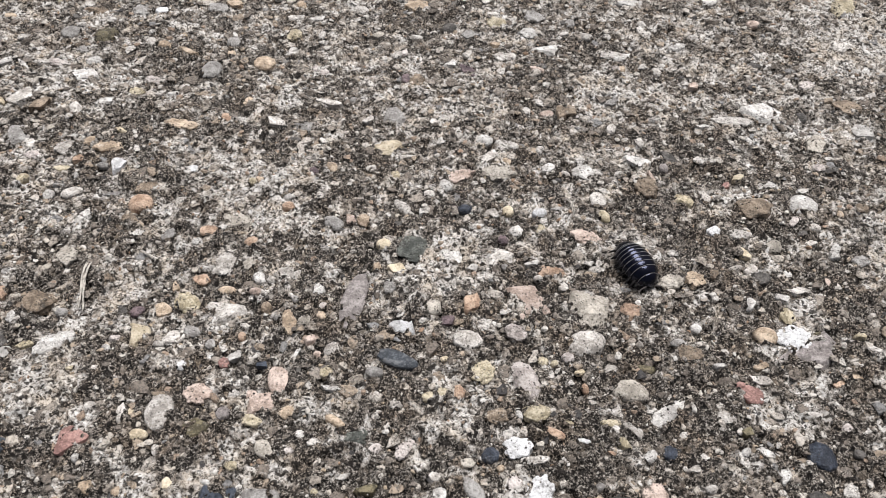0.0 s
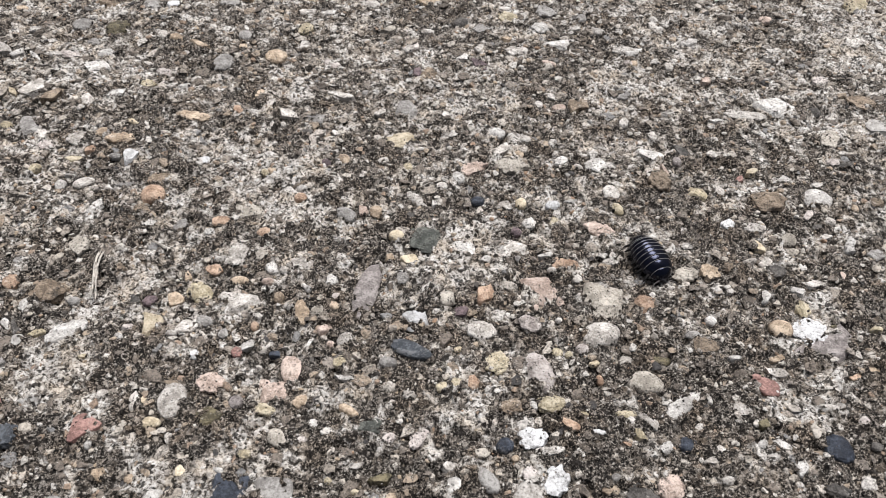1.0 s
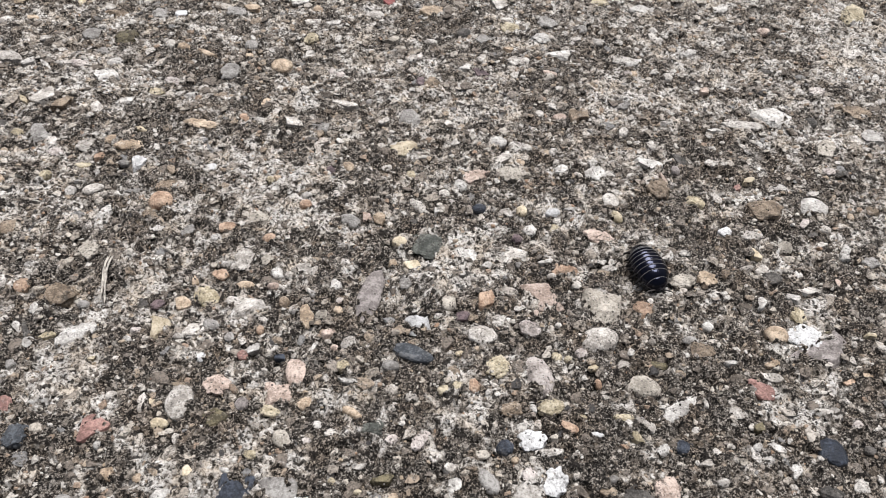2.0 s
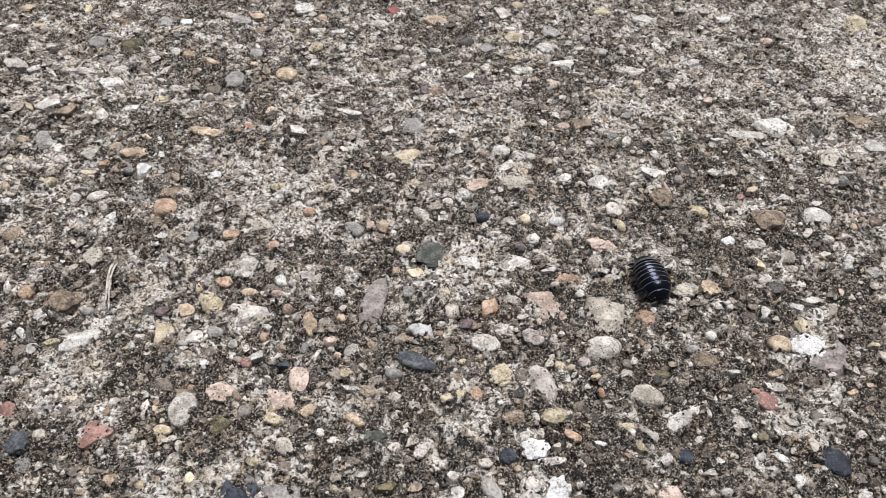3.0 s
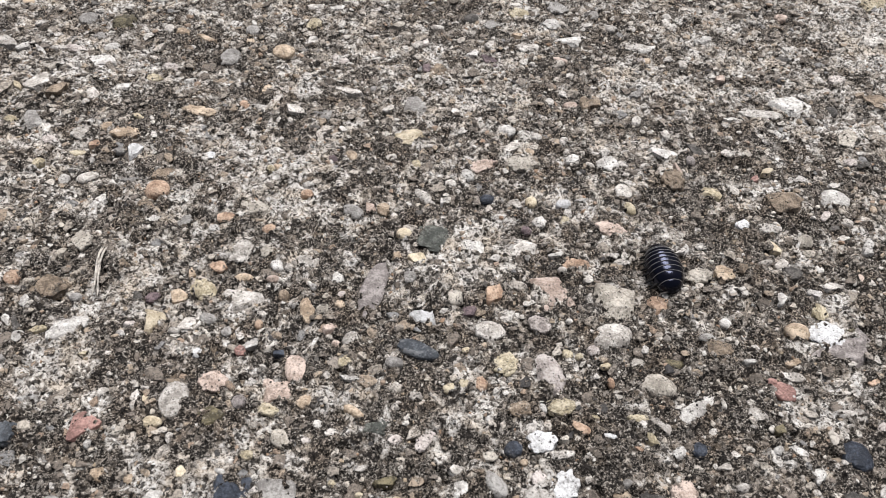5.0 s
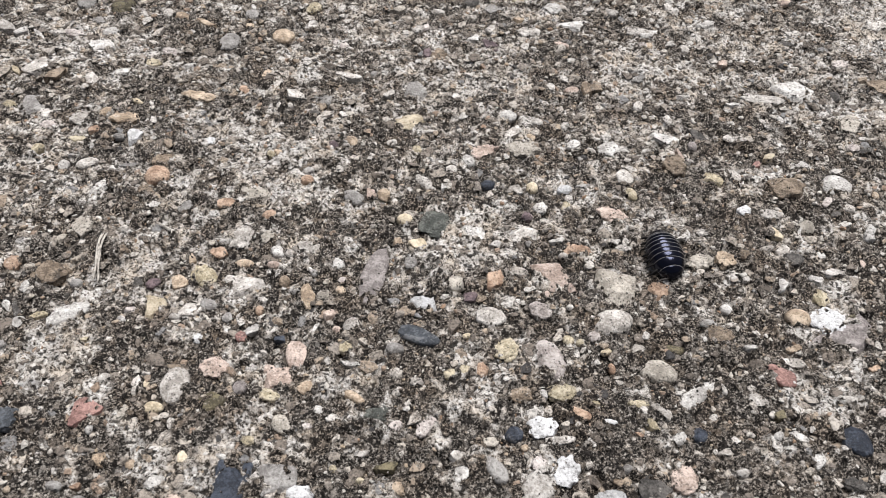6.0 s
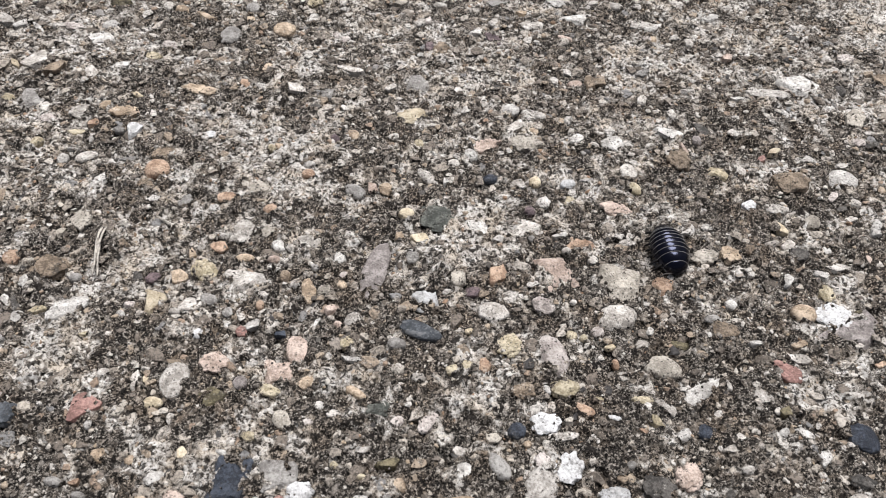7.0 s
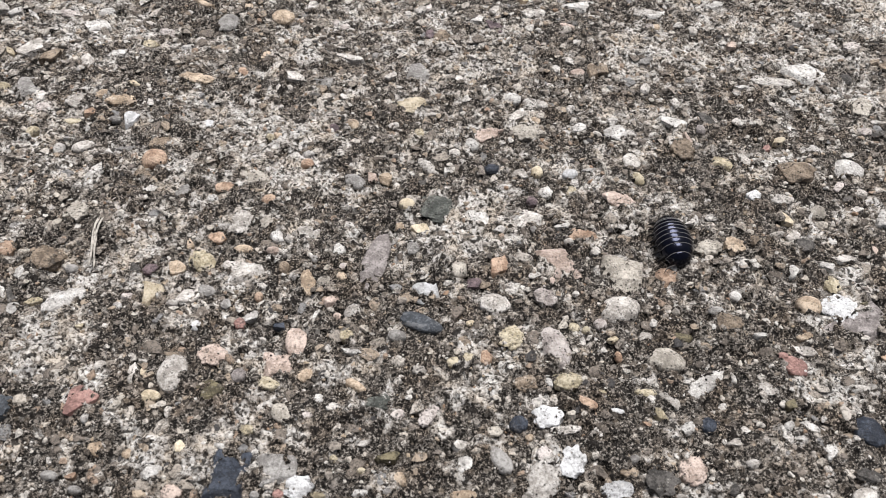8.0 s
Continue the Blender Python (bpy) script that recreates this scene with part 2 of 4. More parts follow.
stain(47, -1, 3.9, -0.34)
stain(58, 51, 5.6, -0.34)
stain(-34, 50, 6.8, -0.34)
stain(-21, 65, 7.2, -0.34)
stain(10, -33, 4.8, -0.34)
stain(-34, -50, 4.4, -0.34)
stain(-46, -52, 5.2, -0.34)
stain(66, -8, 5.5, -0.34)
stain(97, 37, 6.6, -0.34)
stain(-60, -19, 4.6, -0.34)
stain(-83, -1, 6.7, -0.34)
stain(25, 8, 5.8, -0.34)
stain(-11, -34, 3.3, -0.34)
stain(-1, -46, 3.6, -0.34)
stain(-40, -48, 26, 0.14)
stain(20, -45, 28, 0.12)
stain(60, -30, 16, 0.1)
stain(-46, 77, 14, -0.13)
stain(-65, 39, 12, 0.10)
stain(-40, 40, 13, 0.06)
stain(-81, 10, 11, -0.06)
stain(-58, 10, 11, -0.13)
stain(-35, 11, 11, -0.17)
stain(-12, 12, 11, -0.13)
stain(14, 80, 15, -0.10)
stain(74, 82, 15, -0.06)
stain(105, 84, 15, -0.10)
stain(12, 42, 13, -0.06)
stain(39, 43, 13, -0.10)
stain(65, 44, 13, -0.06)
stain(11, 13, 11, -0.06)
stain(59, 14, 12, -0.06)
stain(-47, -32, 9, -0.06)
stain(-28, -31, 9, -0.13)
stain(-9, -31, 9, 0.06)
stain(-60, -48, 8, 0.21)
stain(-25, -47, 8, -0.06)
stain(11, -11, 10, 0.06)
stain(32, -10, 10, 0.10)
stain(74, -9, 10, 0.10)
stain(10, -30, 9, -0.06)
stain(29, -30, 9, -0.06)
stain(49, -29, 9, 0.06)
stain(10, -46, 9, -0.06)
stain(27, -46, 9, 0.17)
stain(45, -45, 9, 0.10)
stain(63, -45, 9, 0.06)
stain(99, 87, 22, -0.12)
stain(49, 74, 14, -0.10)
stain(87, 62, 16, -0.10)
stain(-111, 78, 13, -0.06)
stain(-20, 15, 11, -0.06)
stain(12, -24, 6, -0.12)
stain(-85, 16, 10, -0.06)
stain(42, 55, 11, -0.10)
stain(69, 49, 14, -0.06)
stain(61, 74, 14, -0.05)
stain(-16, 58, 12, -0.06)
stain(-27, 49, 10, -0.07)
stain(112, 73, 12, -0.05)
stain(86, 43, 9, -0.06)
stain(-70, 77, 14, -0.05)
stain(-53, 27, 8, -0.07)
stain(45, 13, 3, 0.30)
stain(22, -27, 5, -0.20)
stain(5, -49, 6, -0.12)
stain(-26, 6, 8, -0.08)
stain(5, 23, 8, -0.10)
stain(51, -50, 14, 0.09)
stain(20, -49, 10, 0.05)
stain(19, -10, 12, 0.06)
stain(-50, -29, 6.3, 0.22)
stain(-61, 31, 4.3, 0.3)
stain(29, 50, 7.1, 0.15)
stain(45, 12, 4.2, 0.25)
stain(57, 0, 4.8, 0.22)
stain(-7, -43, 6.6, 0.12)
stain(76, -13, 8.3, 0.15)
stain(36, -11, 4.4, 0.1)
stain(-31, 5, 4.5, -0.25)
stain(-65, -37, 6.4, -0.12)
stain(-54, -14, 4.5, -0.2)
stain(5, 2, 5.1, -0.18)
stain(41, 57, 7.3, -0.15)
stain(60, -38, 4.7, -0.15)
stain(-41, -52, 5.7, -0.1)
stain(-27, 57, 7.2, -0.12)
stain(13, -6, 4.4, -0.2)
stain(49, -16, 5.5, -0.08)
stain(21, -22, 4.1, -0.12)
stain(-83, 16, 8.0, -0.08)
stain(114, 82, 16.0, -0.15)
stain(77, 49, 11.9, -0.1)
stain(64, 33, 4.7, 0.38)
stain(43, 13, 3.2, 0.3)
stain(48, 11, 2.7, 0.3)
stain(-53, -30, 4.2, 0.2)
stain(63, -47, 8.2, 0.12)
stain(-64, -47, 6.2, 0.15)
stain(-62, -27, 5.5, 0.1)
stain(20, -51, 4.6, 0.08)
stain(-30, 5, 6.2, -0.3)
stain(-55, -16, 5.9, -0.25)
stain(-63, -36, 8.2, -0.25)
stain(-43, -56, 7.7, -0.3)
stain(-38, -23, 4.5, -0.22)
stain(8, -9, 6.3, -0.22)
stain(-56, 26, 3.8, -0.25)
stain(44, 54, 6.4, -0.3)
stain(60, -37, 5.0, -0.25)
stain(-41, 13, 6.5, -0.2)
stain(11, 46, 8.0, -0.25)
stain(49, -1, 4.5, -0.2)
stain(-28, -50, 5.3, -0.2)
stain(15, -52, 5.2, -0.18)
stain(5, -36, 5.5, -0.18)
stain(68, 58, 8.9, -0.2)
stain(-8, 62, 7.1, -0.2)
stain(-86, 22, 8.1, -0.2)

stone(-42.7, -58.9, 2.1, 1.8, -37, "tan", "angular")
stone(-17.5, -58.7, 2.1, 1.1, -1, "ochre", "rough")
stone(-26.2, -58.7, 1.5, 1.2, -21, "grey", "round")
stone(-51.5, -58.6, 2.1, 1.2, -9, "grey", "round")
stone(-38.1, -58.4, 3.1, 2.7, -20, "pink", "rough")
stone(3.0, -58.1, 3.5, 1.7, 2, "tan", "rough")
stone(-11.6, -58.1, 2.4, 1.2, -0, "white", "rough")
stone(-7.7, -57.8, 1.6, 1.1, -1, "grey", "round")
stone(33.6, -57.3, 1.6, 0.9, 8, "pale", "round")
stone(-52.7, -56.7, 1.6, 1.2, 13, "orange", "angular")
stone(-55.8, -56.6, 2.6, 1.5, -10, "grey", "round")
stone(60.1, -56.3, 4.0, 2.5, 19, "pale", "round")
stone(41.4, -56.2, 2.1, 1.5, 57, "dark", "round")
stone(-41.6, -55.6, 2.9, 2.2, 29, "white", "rough")
stone(14.4, -55.5, 7.5, 4.6, 56, "pale", "rough")
stone(-11.6, -54.6, 1.5, 1.0, -11, "ochre", "round")
stone(26.1, -54.1, 2.0, 1.5, -10, "brown", "angular")
stone(61.5, -53.3, 3.7, 2.3, -10, "dark", "rough")
stone(-15.8, -52.8, 1.4, 1.2, -31, "ochre", "round")
stone(28.0, -51.8, 1.9, 1.5, 19, "grey", "round")
stone(-32.4, -51.5, 2.3, 0.9, -20, "white", "round")
stone(-11.8, -50.2, 2.6, 1.1, 33, "pale", "rough")
stone(12.8, -48.6, 1.3, 1.2, 55, "tan", "round")
stone(45.3, -46.6, 1.9, 1.2, -7, "pale", "angular")
stone(52.1, -45.6, 1.8, 1.3, 45, "white", "round")
stone(-16.8, -44.4, 2.3, 1.5, -3, "pale", "rough")
stone(31.2, -40.5, 3.1, 1.4, -7, "ochre", "rough")
stone(65.0, -38.5, 3.4, 1.7, -4, "pale", "round")
stone(-4.0, -37.6, 2.1, 1.8, -3, "pale", "rough")
stone(45.4, -37.2, 2.2, 1.0, -78, "pale", "round")
stone(1.4, -35.8, 2.3, 2.1, 6, "ochre", "rough")
stone(-7.4, -35.5, 1.3, 1.1, -2, "pale", "round")
stone(-37.1, -35.2, 4.8, 3.5, -13, "pink", "rough")
stone(54.4, -32.9, 2.0, 1.4, -6, "red", "round")
stone(17.7, -32.5, 8.0, 4.7, -73, "rosy", "round", 1.4)
stone(58.1, -31.6, 3.9, 1.6, -7, "pale", "angular")
stone(-7.9, -31.1, 3.1, 2.4, -16, "grey", "round", 1.5)
stone(-15.9, -31.1, 2.8, 2.6, -34, "ochre", "rough")
stone(10.6, -30.9, 4.5, 4.2, 57, "ochre", "rough")
stone(75.4, -30.7, 3.4, 1.8, 1, "tan", "angular")
stone(27.3, -30.5, 2.0, 1.3, 20, "cream", "rough")
stone(39.1, -29.8, 2.6, 1.7, -20, "olive", "angular")
stone(32.8, -29.7, 2.3, 2.1, -4, "pale", "rough")
stone(59.3, -29.0, 3.2, 1.5, 19, "tan", "angular")
stone(23.1, -28.8, 1.5, 1.3, 40, "ochre", "round")
stone(4.0, -28.1, 1.4, 1.1, 5, "cream", "rough")
stone(-55.0, -26.1, 1.9, 1.4, -37, "white", "rough")
stone(69.4, -25.5, 10.9, 4.9, 26, "mauve", "angular", faces=(120, 30, -5, -88))
stone(45.4, -24.2, 2.7, 1.7, 12, "grey", "round")
stone(-41.2, -21.9, 3.0, 2.3, -22, "grey", "rough")
stone(-31.8, -20.5, 1.8, 1.5, -27, "pale", "rough")
stone(-18.2, -18.5, 1.8, 1.6, -59, "tan", "rough")
stone(-43.4, -15.2, 4.9, 3.9, -41, "ochre", "rough")
stone(54.7, -13.6, 1.9, 1.3, 53, "pale", "rough")
stone(43.7, -13.2, 1.8, 0.9, 18, "pale", "round")
stone(-6.4, -11.9, 3.2, 2.6, -85, "grey", "rough")
stone(26.4, -11.6, 1.8, 1.7, 28, "pale", "rough")
stone(-28.5, -9.9, 1.9, 1.7, -35, "pale", "round")
stone(-42.0, -9.4, 3.1, 2.4, 7, "orange", "angular")
stone(15.6, -6.1, 1.6, 1.5, 46, "grey", "round")
stone(63.6, -6.1, 3.3, 2.4, 43, "pale", "rough")
stone(60.4, -5.9, 3.0, 1.3, 18, "pale", "round")
stone(-52.2, -4.5, 4.7, 1.0, -36, "pale", "angular")
stone(86.1, -3.1, 4.0, 2.6, 36, "grey", "rough")
stone(-66.1, -2.3, 1.6, 1.2, -31, "pale", "round")
stone(-7.9, -0.4, 3.0, 2.7, -3, "cream", "round", 1.6)
stone(-44.5, -0.3, 2.2, 1.8, -35, "white", "rough")
stone(81.9, -0.2, 3.0, 1.8, 55, "white", "rough")
stone(-33.8, 0.2, 3.5, 3.0, -43, "orange", "round")
stone(77.5, 1.3, 2.5, 1.9, 35, "pale", "angular")
stone(15.9, 1.4, 2.7, 2.2, 76, "purple", "rough")
stone(-42.8, 3.0, 5.0, 2.9, 1, "orange", "round")
stone(63.9, 3.3, 4.9, 2.5, -0, "pale", "rough")
stone(18.6, 4.2, 3.2, 2.5, 77, "white", "rough")
stone(23.8, 4.9, 2.8, 2.1, 74, "ochre", "rough")
stone(-59.8, 6.6, 3.2, 2.5, -27, "brown", "rough")
stone(-8.8, 8.7, 1.7, 1.4, -1, "tan", "round")
stone(-0.4, 9.1, 2.1, 1.5, -90, "white", "angular")
stone(23.7, 9.3, 3.2, 2.5, 13, "chalk", "round", 1.8)
stone(-27.9, 10.1, 2.9, 2.6, -44, "orange", "round")
stone(-4.2, 10.2, 5.6, 2.4, -45, "pale", "round")
stone(27.6, 10.4, 2.5, 1.1, 4, "grey", "flat")
stone(-65.0, 13.4, 4.5, 1.4, 13, "grey", "flat")
stone(-73.8, 14.0, 4.6, 3.2, 35, "pale", "round")
stone(-93.9, 15.7, 3.4, 1.8, -56, "tan", "round")
stone(-89.6, 16.2, 2.2, 1.5, -24, "dark", "angular")
stone(-36.6, 17.7, 2.3, 1.8, -66, "ochre", "round")
stone(-35.1, 18.5, 2.3, 2.0, -54, "tan", "angular")
stone(48.8, 20.2, 4.5, 1.3, -80, "pink", "angular")
stone(30.3, 21.8, 2.3, 1.4, -30, "pale", "round")
stone(-69.4, 22.3, 2.8, 1.9, -13, "grey", "round")
stone(89.1, 23.5, 4.8, 1.6, 24, "dark", "rough")
stone(-3.7, 27.0, 4.8, 1.4, 9, "pale", "flat")
stone(7.8, 28.8, 2.0, 1.5, 85, "orange", "round")
stone(-87.3, 29.0, 4.3, 3.0, -41, "pale", "rough")
stone(-42.0, 29.0, 2.3, 1.9, -30, "pale", "angular")
stone(-22.8, 31.0, 2.7, 2.0, -52, "pale", "angular")
stone(48.5, 33.0, 2.7, 2.0, -60, "pale", "rough")
stone(-37.3, 34.0, 2.1, 1.5, -71, "pale", "round")
stone(-35.0, 34.1, 1.9, 1.5, -68, "pale", "round")
stone(-69.2, 34.9, 3.0, 1.3, -24, "cream", "rough")
stone(-101.2, 35.2, 4.1, 2.6, -44, "dark", "rough")
stone(-27.2, 36.1, 3.7, 3.2, -16, "grey", "rough")
stone(96.7, 36.3, 4.9, 3.0, -18, "pale", "flat")
stone(-55.8, 36.9, 6.8, 3.1, -10, "tan", "rough")
stone(42.9, 38.5, 3.4, 2.3, 70, "pale", "round")
stone(1.5, 38.7, 2.7, 2.4, 86, "pale", "rough")
stone(-13.1, 39.7, 3.1, 2.0, 40, "pale", "angular")
stone(-7.5, 41.0, 6.5, 4.4, -87, "grey", "angular", 2, faces=(100, 30, -30, -100, 170))
stone(79.3, 43.9, 7.2, 5.6, -34, "white", "angular", 2.2, faces=(105, 40, -60, -120))
stone(33.9, 44.0, 4.0, 3.4, 35, "brown", "angular")
stone(-17.2, 47.0, 2.3, 2.1, -57, "grey", "round")
stone(44.4, 48.3, 3.8, 2.1, 33, "grey", "rough")
stone(-60.8, 48.8, 2.9, 1.9, 4, "white", "angular")
stone(-35.9, 51.5, 3.0, 1.9, -3, "brown", "angular")
stone(65.5, 55.6, 3.0, 2.4, 58, "pink", "angular")
stone(-71.8, 58.2, 2.6, 1.9, -17, "pale", "angular")
stone(27.0, 61.0, 4.2, 1.6, -14, "pink", "flat")
stone(-46.4, 61.0, 1.6, 1.2, -64, "orange", "round")
stone(-94.6, 61.6, 8.1, 2.6, 9, "pale", "flat")
stone(40.7, 62.3, 2.9, 1.8, 75, "pale", "round")
stone(48.9, 62.4, 3.0, 2.1, 67, "tan", "round")
stone(10.3, 66.8, 2.7, 2.5, 26, "pale", "rough")
stone(19.5, 67.2, 5.8, 3.7, -5, "pale", "rough")
stone(-7.8, 67.9, 3.8, 2.7, 74, "pale", "round")
stone(-88.0, 68.0, 4.0, 2.8, -45, "grey", "rough")
stone(46.6, 68.4, 6.3, 3.3, -13, "pale", "rough")
stone(-67.2, 69.5, 4.7, 2.6, -15, "tan", "flat")
stone(-70.8, 70.7, 4.4, 2.5, -66, "pale", "round")
stone(108.1, 72.3, 6.9, 4.4, 30, "pale", "rough")
stone(17.8, 72.6, 4.2, 1.9, 3, "tan", "flat")
stone(-3.3, 75.3, 3.9, 2.6, 3, "pale", "round")
stone(-50.7, 75.8, 2.7, 1.5, -74, "white", "angular")
stone(-27.8, 76.8, 3.3, 2.4, 86, "pale", "angular")
stone(35.8, 77.0, 3.6, 2.0, 25, "pale", "angular")
stone(58.4, 78.6, 2.9, 2.1, 57, "pale", "round")
stone(56.7, 80.0, 4.2, 2.5, -80, "pale", "angular")
stone(5.7, 80.6, 4.4, 4.2, 61, "dark", "round")
stone(-118.3, 81.6, 4.8, 3.6, 28, "pale", "round")
stone(96.2, 82.3, 3.5, 1.8, 61, "pale", "angular")
stone(-94.2, 83.0, 3.1, 2.1, -47, "dark", "angular")
stone(38.1, 83.5, 3.6, 2.9, 60, "grey", "round")
stone(93.2, 83.6, 2.2, 1.4, 20, "white", "angular")
stone(-36.0, 84.7, 6.4, 2.5, 10, "pale", "flat")
stone(17.4, 87.7, 4.4, 2.3, 4, "pale", "flat")
stone(-35.0, 91.9, 3.9, 2.8, -75, "tan", "rough")
stone(-22.9, -58.6, 1.7, 1.5, 2, "red", "round")
stone(-20.2, -57.7, 3.8, 3.7, -81, "chalk", "rough", 0.5)
stone(24.9, -56.7, 4.0, 2.8, 4, "chalk", "rough", 0.5)
stone(-30.6, -55.9, 7.9, 5.5, 82, "navy", "angular", 2.2, (85, -5, 175, -90,))
stone(-6.0, -55.8, 2.8, 2.1, -36, "tan", "round")
stone(31.4, -55.2, 4.5, 4.2, 7, "dark", "rough")
stone(-24.1, -54.6, 4.8, 4.3, 9, "grey", "angular", 0.7, (85, 0, -60, 190,))
stone(36.0, -53.4, 4.2, 4.0, 48, "pink", "rough")
stone(3.4, -53.2, 3.0, 2.8, -85, "white", "angular")
stone(-45.6, -53.1, 1.8, 1.5, -85, "tan", "rough")
stone(-50.4, -52.5, 2.3, 2.1, -62, "tan", "rough")
stone(18.7, -52.5, 4.8, 3.8, 71, "chalk", "rough", 0.6)
stone(-8.0, -52.3, 3.5, 1.9, 5, "olive", "angular")
stone(8.2, -52.3, 5.2, 2.8, -49, "grey", "round")
stone(45.1, -52.1, 2.3, 1.6, 7, "pale", "round")
stone(-38.3, -51.6, 2.2, 2.1, -69, "cream", "angular")
stone(14.9, -51.6, 2.8, 2.3, -77, "rosy", "rough")
stone(2.5, -50.4, 2.5, 1.9, -18, "pale", "angular")
stone(-31.5, -49.7, 1.5, 1.5, 1, "pale", "round")
stone(56.9, -49.6, 2.9, 1.8, 81, "white", "angular")
stone(-29.2, -48.9, 2.0, 1.9, -4, "ochre", "rough")
stone(43.3, -48.9, 2.3, 1.4, 8, "pale", "angular")
stone(48.7, -48.4, 1.8, 1.6, 49, "sandy", "angular")
stone(7.4, -47.7, 2.7, 1.8, -7, "sandy", "rough")
stone(-53.5, -47.5, 1.5, 1.2, -89, "white", "round")
stone(18.2, -47.4, 4.3, 1.5, 8, "pale", "rough")
stone(36.5, -46.7, 2.8, 1.9, 47, "white", "rough")
stone(11.3, -46.4, 2.8, 2.8, 89, "navy", "round", 1.2)
stone(64.0, -46.0, 5.8, 4.7, -76, "navy", "round", 1.1)
stone(30.6, -46.0, 2.0, 0.7, -20, "orange", "flat")
stone(-20.7, -45.9, 1.8, 1.2, 11, "rosy", "round")
stone(40.0, -45.9, 2.7, 2.6, 80, "navy", "round")
stone(55.3, -45.8, 3.9, 1.9, -34, "white", "angular")
stone(-67.2, -45.8, 4.4, 3.9, 16, "slate", "rough")
stone(-2.2, -45.7, 4.2, 2.2, 48, "rosy", "rough")
stone(-7.0, -45.7, 2.2, 1.9, 22, "rosy", "rough")
stone(-24.5, -45.6, 4.0, 2.8, -43, "sandy", "round")
stone(70.4, -45.6, 2.0, 1.7, 1, "dark", "round")
stone(15.7, -45.1, 4.6, 3.7, 18, "chalk", "rough", 0.6)
stone(19.3, -44.7, 1.5, 1.3, 5, "sandy", "angular")
stone(-49.2, -44.5, 3.1, 1.8, 67, "sandy", "angular")
stone(-55.0, -44.4, 4.8, 3.1, 40, "red", "angular", 3.2, (60, -50, 180,))
stone(32.7, -44.3, 2.8, 1.7, -65, "ochre", "angular")
stone(26.2, -43.8, 2.5, 1.5, -16, "chalk", "angular")
stone(-10.1, -43.7, 3.8, 2.8, 22, "greenstone", "rough", 1.4)
stone(-44.9, -43.4, 3.2, 2.0, 0, "cream", "round")
stone(-19.3, -42.9, 2.1, 1.5, 85, "white", "rough")
stone(21.7, -42.6, 3.5, 1.8, -30, "orange", "rough", 1.2)
stone(-35.9, -42.2, 4.1, 3.6, 32, "olive", "angular", 3.0, (60, 0, -60, -150,))
stone(34.6, -41.9, 3.8, 1.7, -43, "pale", "angular")
stone(53.5, -41.8, 2.1, 1.7, 23, "olive", "angular")
stone(70.0, -40.9, 2.4, 2.0, 59, "rosy", "round")
stone(24.5, -40.6, 2.1, 1.2, -9, "ochre", "angular")
stone(-13.9, -40.5, 4.7, 1.8, -33, "tan", "round", 1.5)
stone(-27.3, -40.3, 3.3, 2.1, -8, "ochre", "rough")
stone(-71.4, -39.9, 3.5, 2.7, -77, "red", "round")
stone(50.3, -39.6, 3.2, 2.5, -40, "pale", "rough")
stone(12.9, -39.4, 4.3, 2.7, 12, "brown", "rough")
stone(-48.7, -39.2, 3.9, 1.8, -72, "pale", "angular")
stone(16.2, -39.1, 1.8, 1.5, -88, "white", "angular")
stone(-47.1, -39.0, 1.7, 1.2, 81, "cream", "angular")
stone(-42.7, -38.9, 7.0, 4.3, -86, "pale", "round", 1.2)
stone(19.2, -38.8, 4.2, 3.3, 9, "ochre", "rough")
stone(-32.4, -38.8, 2.4, 2.3, 18, "mauve", "round")
stone(-21.8, -38.8, 2.5, 2.2, 4, "tan", "rough")
stone(40.4, -38.8, 8.3, 2.7, 38, "white", "rough")
stone(-54.1, -38.1, 2.1, 1.9, 8, "pale", "round")
stone(-26.4, -36.6, 4.7, 4.0, 8, "pink", "angular", 1.1, (80, 10, -80, -160,))
stone(3.7, -35.2, 2.5, 2.4, 21, "ochre", "rough")
stone(6.4, -35.0, 2.6, 2.1, -88, "orange", "rough")
stone(55.9, -34.3, 4.4, 3.0, -43, "red", "angular")
stone(-14.9, -34.3, 3.8, 1.5, -3, "white", "angular")
stone(35.5, -33.8, 6.6, 5.0, -32, "sandy", "round", 0.9)
stone(22.4, -33.8, 1.4, 1.2, -83, "pale", "round")
stone(27.9, -33.6, 2.1, 1.2, -83, "orange", "round")
stone(-23.9, -32.8, 6.5, 3.7, -68, "pink", "round", 1.1)
stone(72.1, -32.0, 2.2, 1.3, 17, "orange", "angular")
stone(-73.5, -31.8, 1.8, 1.6, -66, "grey", "angular")
stone(-59.9, -30.6, 1.4, 1.0, 19, "ochre", "angular")
stone(-55.6, -30.4, 1.4, 1.4, -26, "pale", "angular")
stone(-27.4, -29.3, 1.9, 1.6, 7, "navy", "angular")
stone(-41.2, -29.0, 2.3, 1.8, 2, "chalk", "angular", 1, (90, -50, -150,))
stone(-34.0, -28.8, 2.1, 2.0, 74, "red", "rough")
stone(52.3, -28.7, 2.8, 1.2, 8, "white", "angular")
stone(-4.2, -28.3, 8.0, 3.1, -21, "slate", "round")
stone(21.2, -28.2, 1.9, 1.9, 9, "ochre", "round")
stone(44.1, -27.9, 1.6, 1.1, 65, "white", "round")
stone(25.5, -27.7, 2.3, 2.2, 6, "rosy", "round")
stone(-72.1, -27.5, 2.5, 2.3, -79, "white", "angular")
stone(-32.0, -27.4, 3.3, 1.9, 29, "white", "angular")
stone(-18.1, -27.0, 1.5, 1.5, -86, "pink", "round")
